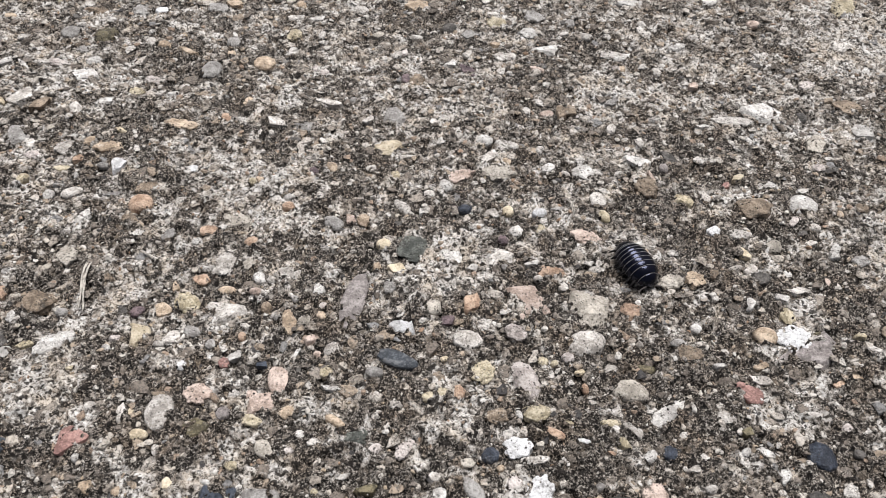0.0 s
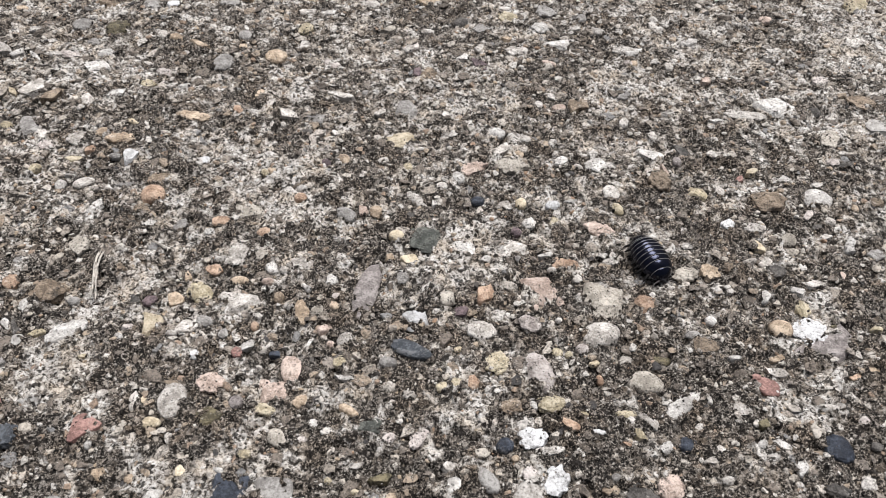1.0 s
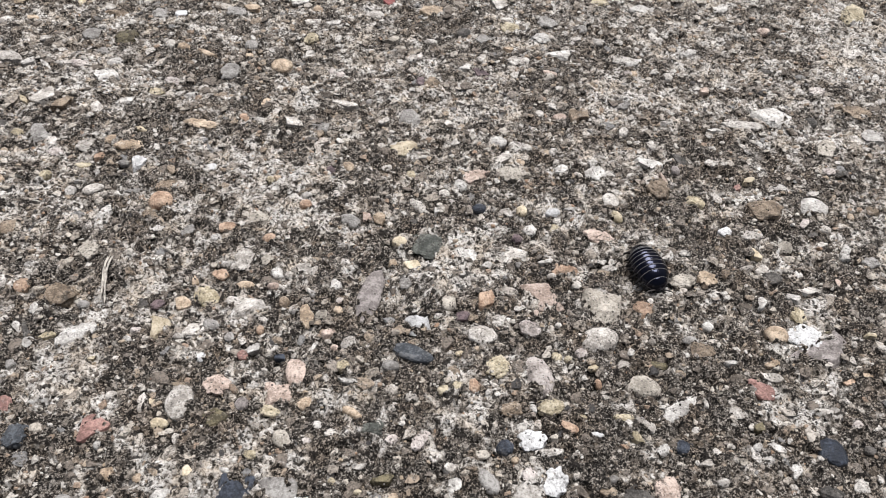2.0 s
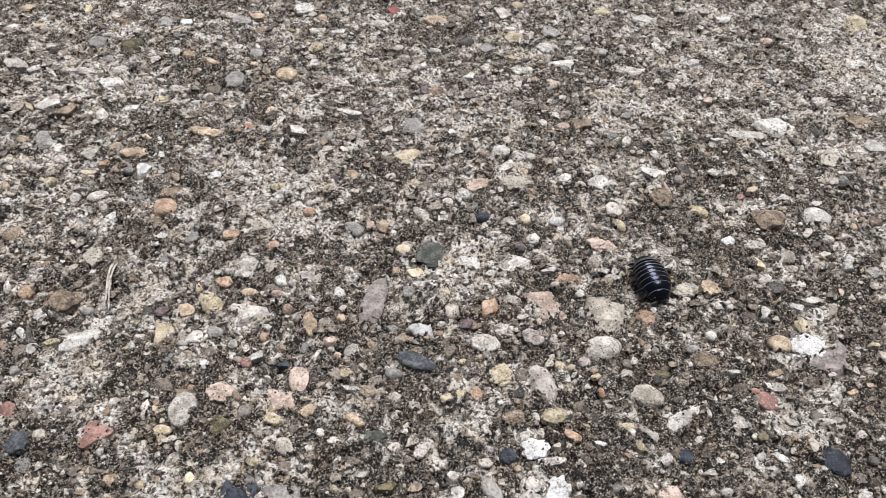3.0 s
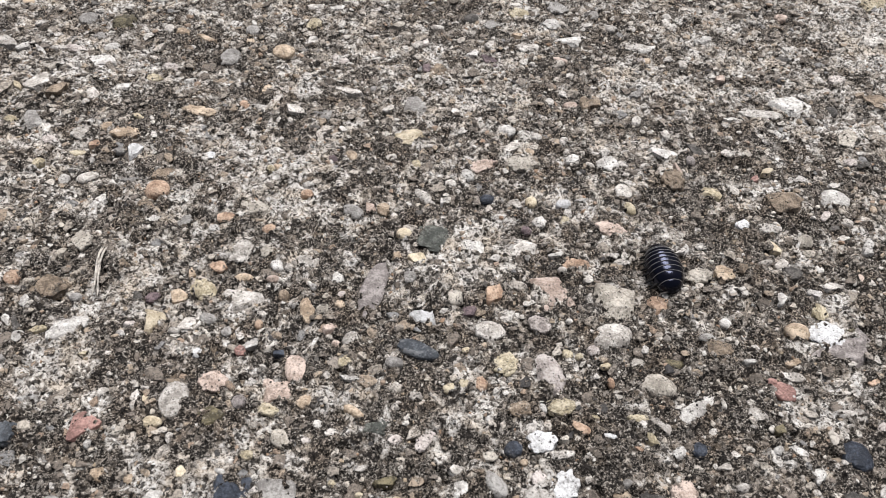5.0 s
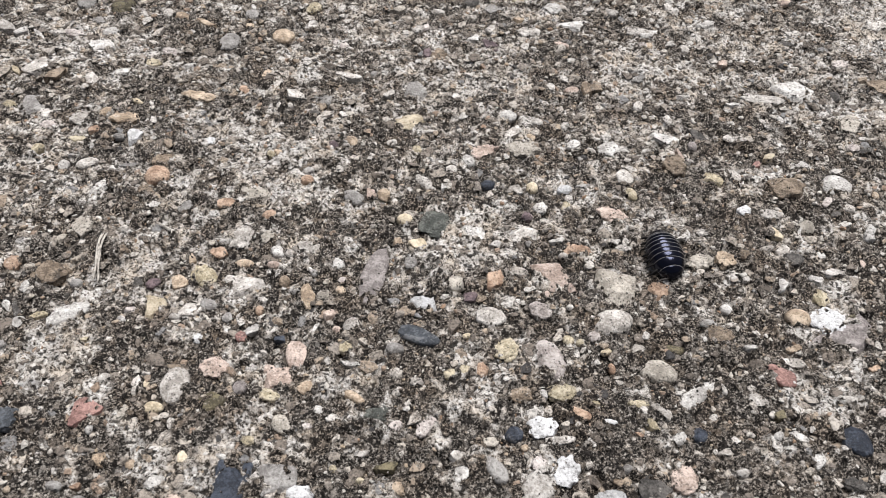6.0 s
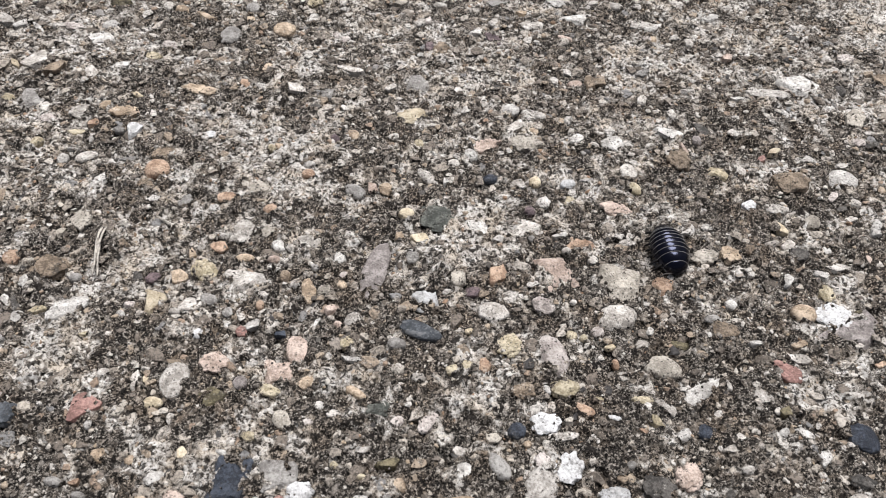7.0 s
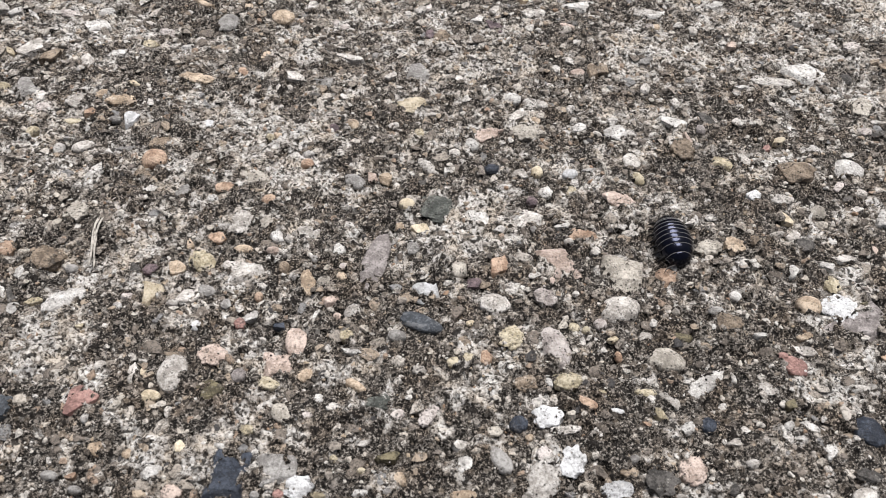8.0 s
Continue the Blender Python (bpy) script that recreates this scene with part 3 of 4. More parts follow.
stone(47.0, -26.8, 5.0, 3.7, 2, "brown", "rough")
stone(-21.8, -26.6, 2.6, 0.8, 75, "white", "angular")
stone(-15.6, -26.1, 3.2, 2.6, 63, "pale", "round")
stone(-69.5, -25.3, 3.1, 1.8, 35, "ochre", "angular")
stone(-64.6, -24.9, 7.5, 4.2, 30, "white", "round", 0.8)
stone(-46.3, -24.7, 2.0, 1.5, 2, "pale", "round")
stone(-37.1, -24.6, 1.8, 1.8, -72, "grey", "angular")
stone(29.2, -24.5, 7.0, 5.8, 12, "pale", "round", 1.2)
stone(-73.8, -24.0, 4.4, 1.3, -60, "dark", "angular")
stone(-54.0, -23.9, 2.2, 1.9, -3, "rosy", "angular")
stone(-19.4, -23.8, 2.4, 2.2, 13, "pink", "angular")
stone(8.2, -23.7, 5.1, 4.1, -9, "pale", "round")
stone(-75.4, -23.6, 2.6, 1.8, -55, "white", "rough")
stone(-32.0, -23.0, 1.9, 1.4, -88, "orange", "round")
stone(-44.1, -23.0, 3.9, 2.9, 49, "pale", "angular")
stone(66.9, -22.7, 6.1, 5.5, -1, "chalk", "rough", 0.3)
stone(-50.5, -22.6, 4.2, 3.2, -71, "cream", "angular", 1.3, (75, -40, -165,))
stone(61.7, -22.3, 4.1, 4.0, -16, "tan", "round", 1.2)
stone(16.7, -22.0, 4.1, 3.5, -51, "rosy", "rough")
stone(79.2, -22.0, 2.3, 1.6, 10, "ochre", "angular")
stone(71.2, -21.7, 1.5, 1.2, 2, "olive", "angular")
stone(-3.6, -21.3, 4.9, 3.4, 32, "chalk", "angular", 1.6, (100, 10, -80, -150,))
stone(49.6, -20.5, 2.1, 2.1, -88, "white", "round")
stone(-21.1, -19.7, 2.4, 2.3, -80, "sandy", "rough")
stone(4.6, -19.7, 2.6, 2.6, 72, "purple", "angular")
stone(-24.0, -19.6, 6.3, 2.5, -80, "tan", "round")
stone(-73.6, -19.5, 3.1, 2.0, -75, "white", "rough")
stone(18.2, -19.0, 1.9, 1.3, 74, "pink", "angular")
stone(-65.3, -18.2, 2.2, 2.1, -49, "grey", "round")
# dark stone added to stand in for the shade inside a small cavity
stone(-54.6, -17.7, 2.8, 2.0, -78, "dark", "rough", 0.5)
stone(67.1, -17.6, 3.6, 2.5, 79, "ochre", "rough")
stone(-51.9, -17.4, 2.8, 2.5, 5, "purple", "rough", 0.5)
stone(-35.9, -17.1, 5.9, 4.0, -15, "pale", "angular", 1, (80, -15, -70, -140,))
stone(38.5, -16.9, 3.9, 3.2, 86, "orange", "angular", 1.5, (70, -20, -75, -150, 140,))
stone(-47.3, -16.8, 3.4, 3.4, -4, "tan", "angular")
stone(-18.1, -16.6, 2.2, 1.7, -81, "rosy", "round")
stone(31.2, -16.4, 7.3, 6.6, 80, "sandy", "angular", 1.3, (75, -10, -85, 199,))
stone(-28.6, -16.4, 2.9, 2.1, -88, "brown", "round")
stone(2.3, -16.3, 3.3, 3.2, 86, "sandy", "angular")
stone(-70.8, -15.9, 6.3, 5.0, 8, "brown", "rough")
stone(9.2, -15.2, 4.6, 3.7, -88, "orange", "angular", 1.2)
stone(-12.6, -14.8, 13.4, 4.5, 78, "mauve", "round", 0.7)
stone(60.9, -14.7, 2.9, 2.5, 76, "white", "angular")
stone(-23.5, -14.6, 1.7, 1.3, -82, "grey", "round")
stone(19.4, -14.0, 7.4, 5.0, -36, "pink", "angular", 0.8, (100, 20, -70, -150,))
stone(-78.3, -13.9, 3.4, 3.0, -67, "orange", "rough")
stone(67.4, -13.6, 2.8, 2.1, -11, "white", "angular")
stone(-31.2, -12.6, 2.4, 1.7, 2, "pink", "round")
stone(-82.3, -12.6, 3.9, 1.5, -74, "pale", "rough")
stone(-19.4, -12.4, 2.6, 2.4, -42, "white", "rough")
stone(-36.8, -11.9, 3.8, 2.0, -4, "tan", "round")
stone(70.6, -11.8, 5.1, 2.2, 14, "pale", "angular")
stone(-46.4, -11.2, 2.5, 1.2, -78, "tan", "angular")
stone(-59.4, -9.5, 2.3, 1.8, -65, "brown", "angular")
stone(46.7, -9.5, 5.4, 3.3, 2, "sandy", "rough", 0.4)
stone(-30.8, -9.3, 3.3, 2.7, -69, "white", "round")
stone(77.0, -9.3, 2.2, 1.5, -88, "pink", "round")
stone(21.9, -9.2, 1.8, 1.6, 7, "pale", "round")
stone(52.1, -8.8, 3.7, 3.5, 86, "tan", "rough")
stone(64.5, -8.7, 3.4, 3.1, -17, "dark", "rough")
stone(-78.9, -8.5, 1.8, 1.7, 9, "grey", "round")
stone(-25.8, -8.2, 3.8, 3.6, 10, "pale", "angular", 1, (60, 140, -90,))
stone(24.3, -7.8, 5.1, 3.6, -19, "orange", "rough")
stone(55.8, -7.6, 2.3, 2.2, 78, "brown", "rough")
stone(70.1, -7.4, 2.6, 2.4, 88, "white", "angular")
stone(33.4, -6.8, 3.2, 1.7, -5, "pale", "rough")
stone(-5.0, -6.7, 3.1, 2.5, -1, "cream", "angular")
stone(-8.9, -6.7, 2.4, 1.9, -84, "tan", "angular")
stone(9.5, -6.6, 1.9, 1.8, 2, "white", "angular")
stone(-33.2, -5.7, 3.5, 3.0, -88, "sandy", "rough")
stone(-38.0, -5.4, 6.4, 4.3, 58, "pale", "rough")
stone(21.3, -4.9, 2.8, 1.3, 11, "white", "angular")
stone(-68.9, -4.7, 4.6, 4.3, -61, "sandy", "rough")
stone(5.8, -3.4, 5.2, 4.0, 8, "white", "angular", 1.7, (85, 0, -80, 175,))
stone(14.9, -3.1, 4.6, 3.9, 23, "pale", "angular", 1.3, (60, -60, 180,))
stone(81.3, -1.8, 2.1, 1.9, 55, "white", "angular")
stone(63.2, -1.4, 3.2, 2.2, -73, "cream", "angular")
stone(-2.4, -0.9, 7.6, 6.8, -88, "greenstone", "rough", 0.6)
stone(69.8, 0.4, 3.8, 3.1, 43, "sandy", "round")
stone(-48.3, 0.6, 2.1, 1.4, -82, "pale", "round")
stone(-86.8, 1.7, 4.5, 4.3, 4, "brown", "round", 1.2)
stone(-50.4, 1.8, 3.3, 2.8, -80, "grey", "angular")
stone(-56.7, 2.0, 3.5, 2.4, -5, "white", "rough")
stone(32.5, 2.3, 5.9, 3.6, -32, "pink", "rough")
stone(58.6, 3.6, 2.9, 2.9, -88, "chalk", "angular", 2)
stone(76.7, 4.0, 3.3, 2.3, 24, "dark", "angular")
stone(-5.1, 4.9, 2.2, 2.1, -11, "dark", "rough")
stone(-18.2, 5.2, 5.1, 3.0, -39, "grey", "round", 0.7)
stone(-25.5, 5.6, 2.2, 1.4, -81, "pale", "angular")
stone(79.7, 5.9, 2.7, 2.3, 2, "pale", "round")
stone(-37.2, 6.3, 4.4, 4.0, 21, "sandy", "angular", 1, (115, 30, -75, -170,))
stone(-68.8, 6.4, 5.5, 2.3, 70, "white", "rough")
stone(-12.2, 6.5, 3.5, 2.7, -88, "tan", "rough")
stone(-15.0, 6.5, 2.5, 2.1, -79, "pink", "angular")
stone(-40.0, 7.0, 2.2, 1.8, -88, "sandy", "angular")
stone(76.1, 7.5, 3.4, 1.7, 49, "rosy", "angular")
stone(36.9, 8.2, 3.7, 2.3, -71, "ochre", "round")
stone(13.9, 8.8, 3.7, 3.0, 15, "pale", "rough")
stone(11.6, 9.5, 2.4, 1.5, 19, "grey", "flat")
stone(17.3, 9.8, 2.8, 2.5, -88, "cream", "round")
stone(86.3, 9.9, 2.1, 1.9, 87, "tan", "round")
stone(8.5, 9.9, 3.4, 2.6, -4, "navy", "round")
stone(-58.5, 10.9, 5.0, 5.0, 77, "orange", "round", 1.2)
stone(-91.7, 11.1, 2.0, 1.6, 76, "white", "round")
stone(68.5, 11.1, 7.3, 5.7, 16, "brown", "rough", 1.3)
stone(91.5, 11.9, 3.5, 2.6, 16, "brown", "rough")
stone(54.8, 12.8, 4.7, 3.5, -33, "ochre", "angular")
stone(-28.0, 12.9, 2.2, 2.0, -14, "white", "rough")
stone(36.2, 12.9, 4.7, 3.8, 81, "pale", "round")
stone(79.7, 13.0, 6.8, 5.8, 6, "white", "round", 0.6)
stone(59.0, 13.4, 3.7, 2.5, -88, "pale", "angular")
stone(-78.4, 13.4, 2.9, 2.5, -88, "white", "round")
stone(1.0, 14.1, 2.4, 2.3, 11, "pale", "round")
stone(-58.4, 15.5, 4.7, 2.8, 17, "brown", "rough")
stone(-77.6, 16.3, 1.8, 1.1, 2, "grey", "flat")
stone(4.3, 16.9, 3.4, 3.0, -59, "white", "round", 1.3)
stone(47.3, 17.1, 5.9, 4.8, -84, "brown", "rough", 2.2)
stone(-85.0, 17.7, 2.8, 2.6, 82, "ochre", "round")
stone(73.7, 17.9, 3.7, 3.2, 19, "white", "angular")
stone(64.4, 17.9, 2.2, 1.5, 38, "red", "angular")
stone(-74.2, 19.0, 1.8, 1.3, -72, "white", "angular")
stone(-6.3, 19.9, 2.5, 1.9, -64, "ochre", "round")
stone(7.3, 20.5, 6.7, 3.4, 23, "pink", "rough")
stone(67.7, 20.8, 3.3, 2.1, 50, "cream", "angular")
stone(-77.8, 20.8, 4.1, 2.4, -5, "ochre", "flat")
stone(-24.0, 20.9, 2.7, 2.1, -77, "purple", "rough")
stone(-49.7, 21.6, 2.6, 2.3, -78, "chalk", "angular")
stone(-66.2, 22.2, 4.3, 4.1, 85, "chalk", "angular", 1.3)
stone(34.8, 22.2, 5.9, 4.4, -27, "white", "rough")
stone(16.0, 22.2, 6.8, 4.8, -2, "sandy", "rough")
stone(-19.9, 22.4, 4.2, 2.3, -51, "tan", "round")
stone(52.1, 23.4, 2.8, 2.1, -83, "mauve", "round")
stone(27.1, 23.5, 3.7, 3.4, 81, "white", "rough")
stone(-36.5, 23.7, 2.3, 1.7, -13, "white", "angular")
stone(86.5, 24.0, 3.3, 2.5, 19, "rosy", "rough")
stone(-75.5, 24.3, 3.3, 2.3, 80, "orange", "angular")
stone(-85.4, 25.2, 3.6, 3.4, -52, "rosy", "rough")
stone(17.8, 25.9, 2.7, 2.5, -79, "tan", "round")
stone(46.4, 26.0, 6.0, 4.3, -39, "white", "angular")
stone(53.8, 27.0, 4.8, 3.0, -66, "dark", "angular")
stone(14.4, 27.4, 5.7, 2.9, 36, "pale", "angular")
stone(-68.2, 27.6, 2.7, 2.6, 61, "brown", "angular")
stone(-79.2, 27.9, 4.6, 3.9, 28, "pale", "rough")
stone(-70.2, 28.7, 5.8, 3.2, 12, "tan", "rough")
stone(-8.4, 29.5, 6.0, 4.5, 22, "cream", "rough")
stone(-21.4, 31.0, 2.3, 2.2, 23, "sandy", "round")
stone(-74.7, 31.0, 3.2, 2.9, 75, "tan", "angular")
stone(19.6, 31.1, 2.6, 2.4, 11, "pale", "round")
stone(-29.2, 31.3, 3.1, 2.1, 10, "dark", "round")
stone(-96.6, 32.1, 2.9, 2.7, -72, "ochre", "rough")
stone(88.4, 32.3, 6.7, 3.7, 67, "sandy", "rough")
stone(-92.1, 32.9, 6.6, 4.5, -67, "grey", "angular", 1, (100, 20, -60, -130, 180,))
stone(13.1, 32.9, 4.2, 3.7, -12, "white", "round")
stone(73.3, 33.3, 2.7, 1.6, -88, "white", "round")
stone(100.4, 37.7, 7.1, 5.5, 69, "white", "angular")
stone(-34.2, 38.2, 5.6, 3.0, -17, "pale", "angular")
stone(64.0, 38.5, 3.1, 1.7, 10, "white", "angular")
stone(-46.5, 40.5, 3.1, 2.4, -88, "orange", "angular")
stone(71.4, 40.7, 8.7, 3.0, -9, "pale", "rough", 0.6)
stone(-38.6, 42.0, 3.4, 2.6, -75, "pale", "rough")
stone(-81.6, 42.3, 4.3, 2.8, -64, "pale", "angular")
stone(88.2, 42.5, 3.5, 2.9, -88, "dark", "round")
stone(28.4, 43.5, 3.6, 3.1, 11, "pink", "round")
stone(32.0, 43.9, 4.6, 3.7, 75, "brown", "angular")
stone(-90.9, 44.4, 6.1, 2.9, 65, "brown", "angular")
stone(-100.0, 45.0, 4.0, 1.4, -58, "cream", "angular")
stone(-75.7, 45.1, 4.4, 3.1, 34, "white", "rough")
stone(-5.8, 45.8, 2.3, 1.2, -52, "white", "angular")
stone(-23.9, 46.2, 7.6, 3.1, -27, "pale", "angular")
stone(-42.1, 46.8, 3.3, 2.5, 76, "tan", "angular")
stone(100.7, 46.9, 6.7, 4.7, -3, "brown", "rough")
stone(-95.4, 47.0, 6.1, 5.2, 53, "pale", "angular")
stone(-74.9, 49.9, 3.2, 1.8, -32, "white", "angular")
stone(-69.8, 50.1, 4.2, 2.8, -23, "ochre", "rough")
stone(-58.4, 51.8, 3.2, 2.4, 78, "pale", "round")
stone(-7.2, 52.7, 1.8, 1.8, -64, "white", "round")
stone(-13.8, 53.4, 2.7, 1.7, -80, "pale", "round")
stone(-66.4, 54.5, 5.1, 3.3, -35, "rosy", "rough")
stone(93.6, 55.4, 4.0, 3.4, 60, "rosy", "rough")
stone(-2.5, 56.0, 4.6, 3.5, 65, "brown", "rough")
stone(-84.1, 56.1, 6.8, 4.5, -34, "white", "angular")
stone(-5.4, 56.7, 3.7, 2.7, -88, "purple", "angular")
stone(-25.6, 59.2, 3.1, 2.5, -88, "rosy", "round")
stone(-53.8, 59.4, 7.5, 5.8, 86, "grey", "round")
stone(10.4, 59.9, 5.9, 3.0, -45, "purple", "angular")
stone(-100.5, 60.6, 4.9, 1.3, -51, "white", "angular")
stone(-28.0, 61.2, 2.6, 1.6, -88, "rosy", "round")
stone(57.6, 61.3, 3.5, 2.4, -81, "pale", "round")
stone(-91.9, 61.4, 5.1, 2.8, -12, "rosy", "rough")
stone(-104.8, 62.0, 3.6, 3.0, 43, "white", "angular")
stone(-83.3, 62.2, 4.1, 3.2, 35, "white", "round")
stone(47.6, 62.3, 2.8, 2.4, -72, "rosy", "round")
stone(-41.1, 63.0, 6.1, 5.3, -76, "tan", "round")
stone(5.9, 63.0, 3.2, 2.8, 16, "white", "angular")
stone(-111.6, 64.2, 9.5, 3.9, -37, "pale", "angular")
stone(83.5, 64.8, 3.9, 3.7, -88, "dark", "rough")
stone(-49.8, 66.7, 2.2, 2.2, -77, "tan", "angular")
stone(-61.1, 66.9, 6.2, 2.3, -34, "tan", "angular")
stone(49.7, 67.7, 6.8, 3.4, 8, "white", "flat")
stone(-6.2, 68.7, 4.5, 2.3, 51, "rosy", "angular")
stone(113.5, 70.2, 2.8, 2.1, -80, "white", "angular")
stone(31.1, 70.2, 7.3, 3.7, 13, "white", "flat")
stone(-50.2, 71.9, 4.5, 3.7, -83, "grey", "round")
stone(65.3, 72.1, 4.7, 3.4, 20, "white", "angular")
stone(-83.9, 74.3, 6.1, 5.9, 71, "olive", "rough")
stone(-93.2, 75.6, 5.4, 5.1, -68, "grey", "round")
stone(-13.0, 76.0, 4.2, 3.4, 12, "sandy", "flat")
stone(-35.2, 76.1, 4.5, 3.8, 84, "ochre", "rough")
stone(11.0, 76.4, 5.1, 4.1, 47, "grey", "angular")
stone(41.8, 76.8, 3.8, 3.2, 15, "pale", "round")
stone(26.6, 77.2, 4.9, 4.5, 80, "white", "rough")
stone(18.1, 83.4, 5.0, 4.4, -18, "ochre", "rough")
stone(36.4, 83.7, 2.7, 2.2, 50, "dark", "angular")
stone(-112.1, 83.7, 4.9, 2.6, -15, "tan", "flat")
stone(-30.1, 84.3, 5.8, 3.0, 15, "white", "flat")
stone(88.4, 85.0, 3.5, 3.4, 10, "pink", "rough")
stone(-88.9, 86.2, 6.2, 2.6, -9, "brown", "flat")
stone(-72.1, 86.3, 4.1, 3.8, 20, "chalk", "flat", 2)
stone(28.9, 86.7, 5.4, 5.2, -5, "grey", "rough")
stone(-77.6, 86.9, 4.8, 4.6, -68, "grey", "rough")
stone(-57.4, 88.7, 5.5, 4.8, -42, "grey", "rough")
stone(-19.1, 88.7, 5.3, 4.6, 9, "pale", "round")
stone(-92.7, 89.8, 3.3, 2.7, -63, "pale", "round")
stone(-53.6, 91.6, 5.3, 3.4, -18, "tan", "flat")
stone(-3.2, 92.2, 6.5, 5.8, 50, "tan", "rough")
stone(115.6, 93.3, 10.3, 6.1, 62, "ochre", "rough")
stone(-119.0, 93.5, 4.4, 3.6, 7, "tan", "rough")
stone(-101.9, 93.6, 4.2, 2.2, -87, "cream", "round")
stone(56.2, 94.9, 6.2, 5.0, 25, "white", "angular")
stone(78.4, 95.7, 5.0, 4.0, 25, "white", "rough")
stone(15.6, 95.9, 5.9, 4.3, -65, "pale", "angular")
stone(-14.9, 96.1, 6.6, 3.3, -70, "crimson", "angular")
stone(-41.0, 96.5, 6.2, 6.1, -72, "white", "rough")
stone(44.8, 99.3, 5.9, 4.8, -57, "ochre", "rough")
stone(20.1, 100.5, 3.7, 3.6, 3, "cream", "round")

# ---- ground ----
rng = np.random.default_rng(7)
LATTICE = rng.random((256, 256))


def value_noise(x, y, size, seed):
    """Smooth noise from 0 to 1 with bumps about size mm across."""
    u, v = x / size + seed * 17.3, y / size + seed * 31.7
    i, j = np.floor(u).astype(int), np.floor(v).astype(int)
    a, b = u - i, v - j
    a, b = a * a * (3 - 2 * a), b * b * (3 - 2 * b)
    near = LATTICE[i % 256, j % 256] * (1 - a) + LATTICE[(i + 1) % 256, j % 256] * a
    far = LATTICE[i % 256, (j + 1) % 256] * (1 - a) + LATTICE[(i + 1) % 256, (j + 1) % 256] * a
    return near * (1 - b) + far * b


def within(x, y):
    """1 over the seen stretch of ground, fading to 0 a little beyond it."""
    beyond = np.maximum(np.maximum(np.abs(x) - 138, y - 116), -66 - y)
    return np.clip(1 - beyond / 70, 0, 1)


def swell(x, y):
    """The wide unevenness of the slab, mm."""
    h = 1.0 * (value_noise(x, y, 30, 1) - 0.5) + 1.0 * (value_noise(x, y, 8, 2) - 0.5)
    return h * within(x, y)


def warped(x, y, far, size, seed):
    """Places pushed about by up to far mm, so that patches get torn, curling edges."""
    return (x + far * 2 * (value_noise(x, y, size, seed) - 0.5), y + far * 2 * (value_noise(x, y, size, seed + 1) - 0.5))


def relief(x, y):
    """Height of the worn concrete, mm: the swell, knobs of worn mortar, grit, and sharp little hollows between them."""
    u, v = warped(x, y, 0.9, 2.4, 21)
    knobs = 1.25 * (value_noise(u, v, 2.8, 3) - 0.5) + 0.95 * (value_noise(u, v, 1.3, 4) - 0.5)
    grit = 0.65 * (value_noise(u, v, 0.62, 13) - 0.5) + 0.3 * (value_noise(x, y, 0.36, 14) - 0.5)
    hollows = np.clip(0.3 - value_noise(u, v, 1.7, 9), 0, 1) * -4.0
    return swell(x, y) + (knobs + grit + hollows) * within(x, y)


def dirtiness(x, y):
    """How thickly the dark crust covers the concrete, about 0 to 1."""
    u, v = warped(x, y, 1.6, 4.5, 25)
    d = 0.655 + 0.26 * (value_noise(u, v, 16, 5) - 0.5) + 0.7 * (value_noise(u, v, 5, 6) - 0.5) + 0.9 * (value_noise(u, v, 2.4, 8) - 0.5)
    d = d + 0.6 * (value_noise(u, v, 1.1, 15) - 0.5)
    for sx, sy, radius, amount in STAINS:
        d = d + 0.9 * amount * np.exp(-((u - sx) ** 2 + (v - sy) ** 2) / radius ** 2)
    return np.clip(0.52 + (d - 0.52) * within(x, y), 0, 1)


def stone_cover(x, y, plan=None):
    """For points: how far inside the nearest stone they are (1 at its centre, 0 at its edge and beyond)."""
    cover = np.zeros_like(x)
    for sx, sy, length, width, turn, *_ in plan or PLAN:
        near = np.nonzero((np.abs(x - sx) < length) & (np.abs(y - sy) < length))
        if not len(near[0]):
            continue
        c, s = math.cos(radians(turn)), math.sin(radians(turn))
        dx, dy = x[near] - sx, y[near] - sy
        far = np.hypot((dx * c + dy * s) / (length / 2), (dy * c - dx * s) / (width / 2))
        cover[near] = np.maximum(cover[near], np.clip(1 - far, 0, 1))
    return cover


OUTER = [2, 5, 10, 20, 40, 80, 160, 320, 640, 1300, 2600, 6000, 15000, 40000]


def half_width(y):
    """Half the width of the finely built stretch of ground, mm: it fans out with the distance."""
    return 76 + 0.44 * (np.clip(y, -66, 116) + 66)


def mesh_from_arrays(name, verts, faces, smooth=True):
    """A mesh from arrays of corners (metres) and of faces with equally many corners."""
    me = bpy.data.meshes.new(name)
    count, sides = faces.shape
    me.vertices.add(len(verts))
    me.vertices.foreach_set("co", verts.astype(np.float32).ravel())
    me.loops.add(count * sides)
    me.loops.foreach_set("vertex_index", faces.astype(np.int32).ravel())
    me.polygons.add(count)
    me.polygons.foreach_set("loop_start", np.arange(0, count * sides, sides, dtype=np.int32))
    me.polygons.foreach_set("use_smooth", np.full(count, smooth))
    me.update(calc_edges=True)
    return me


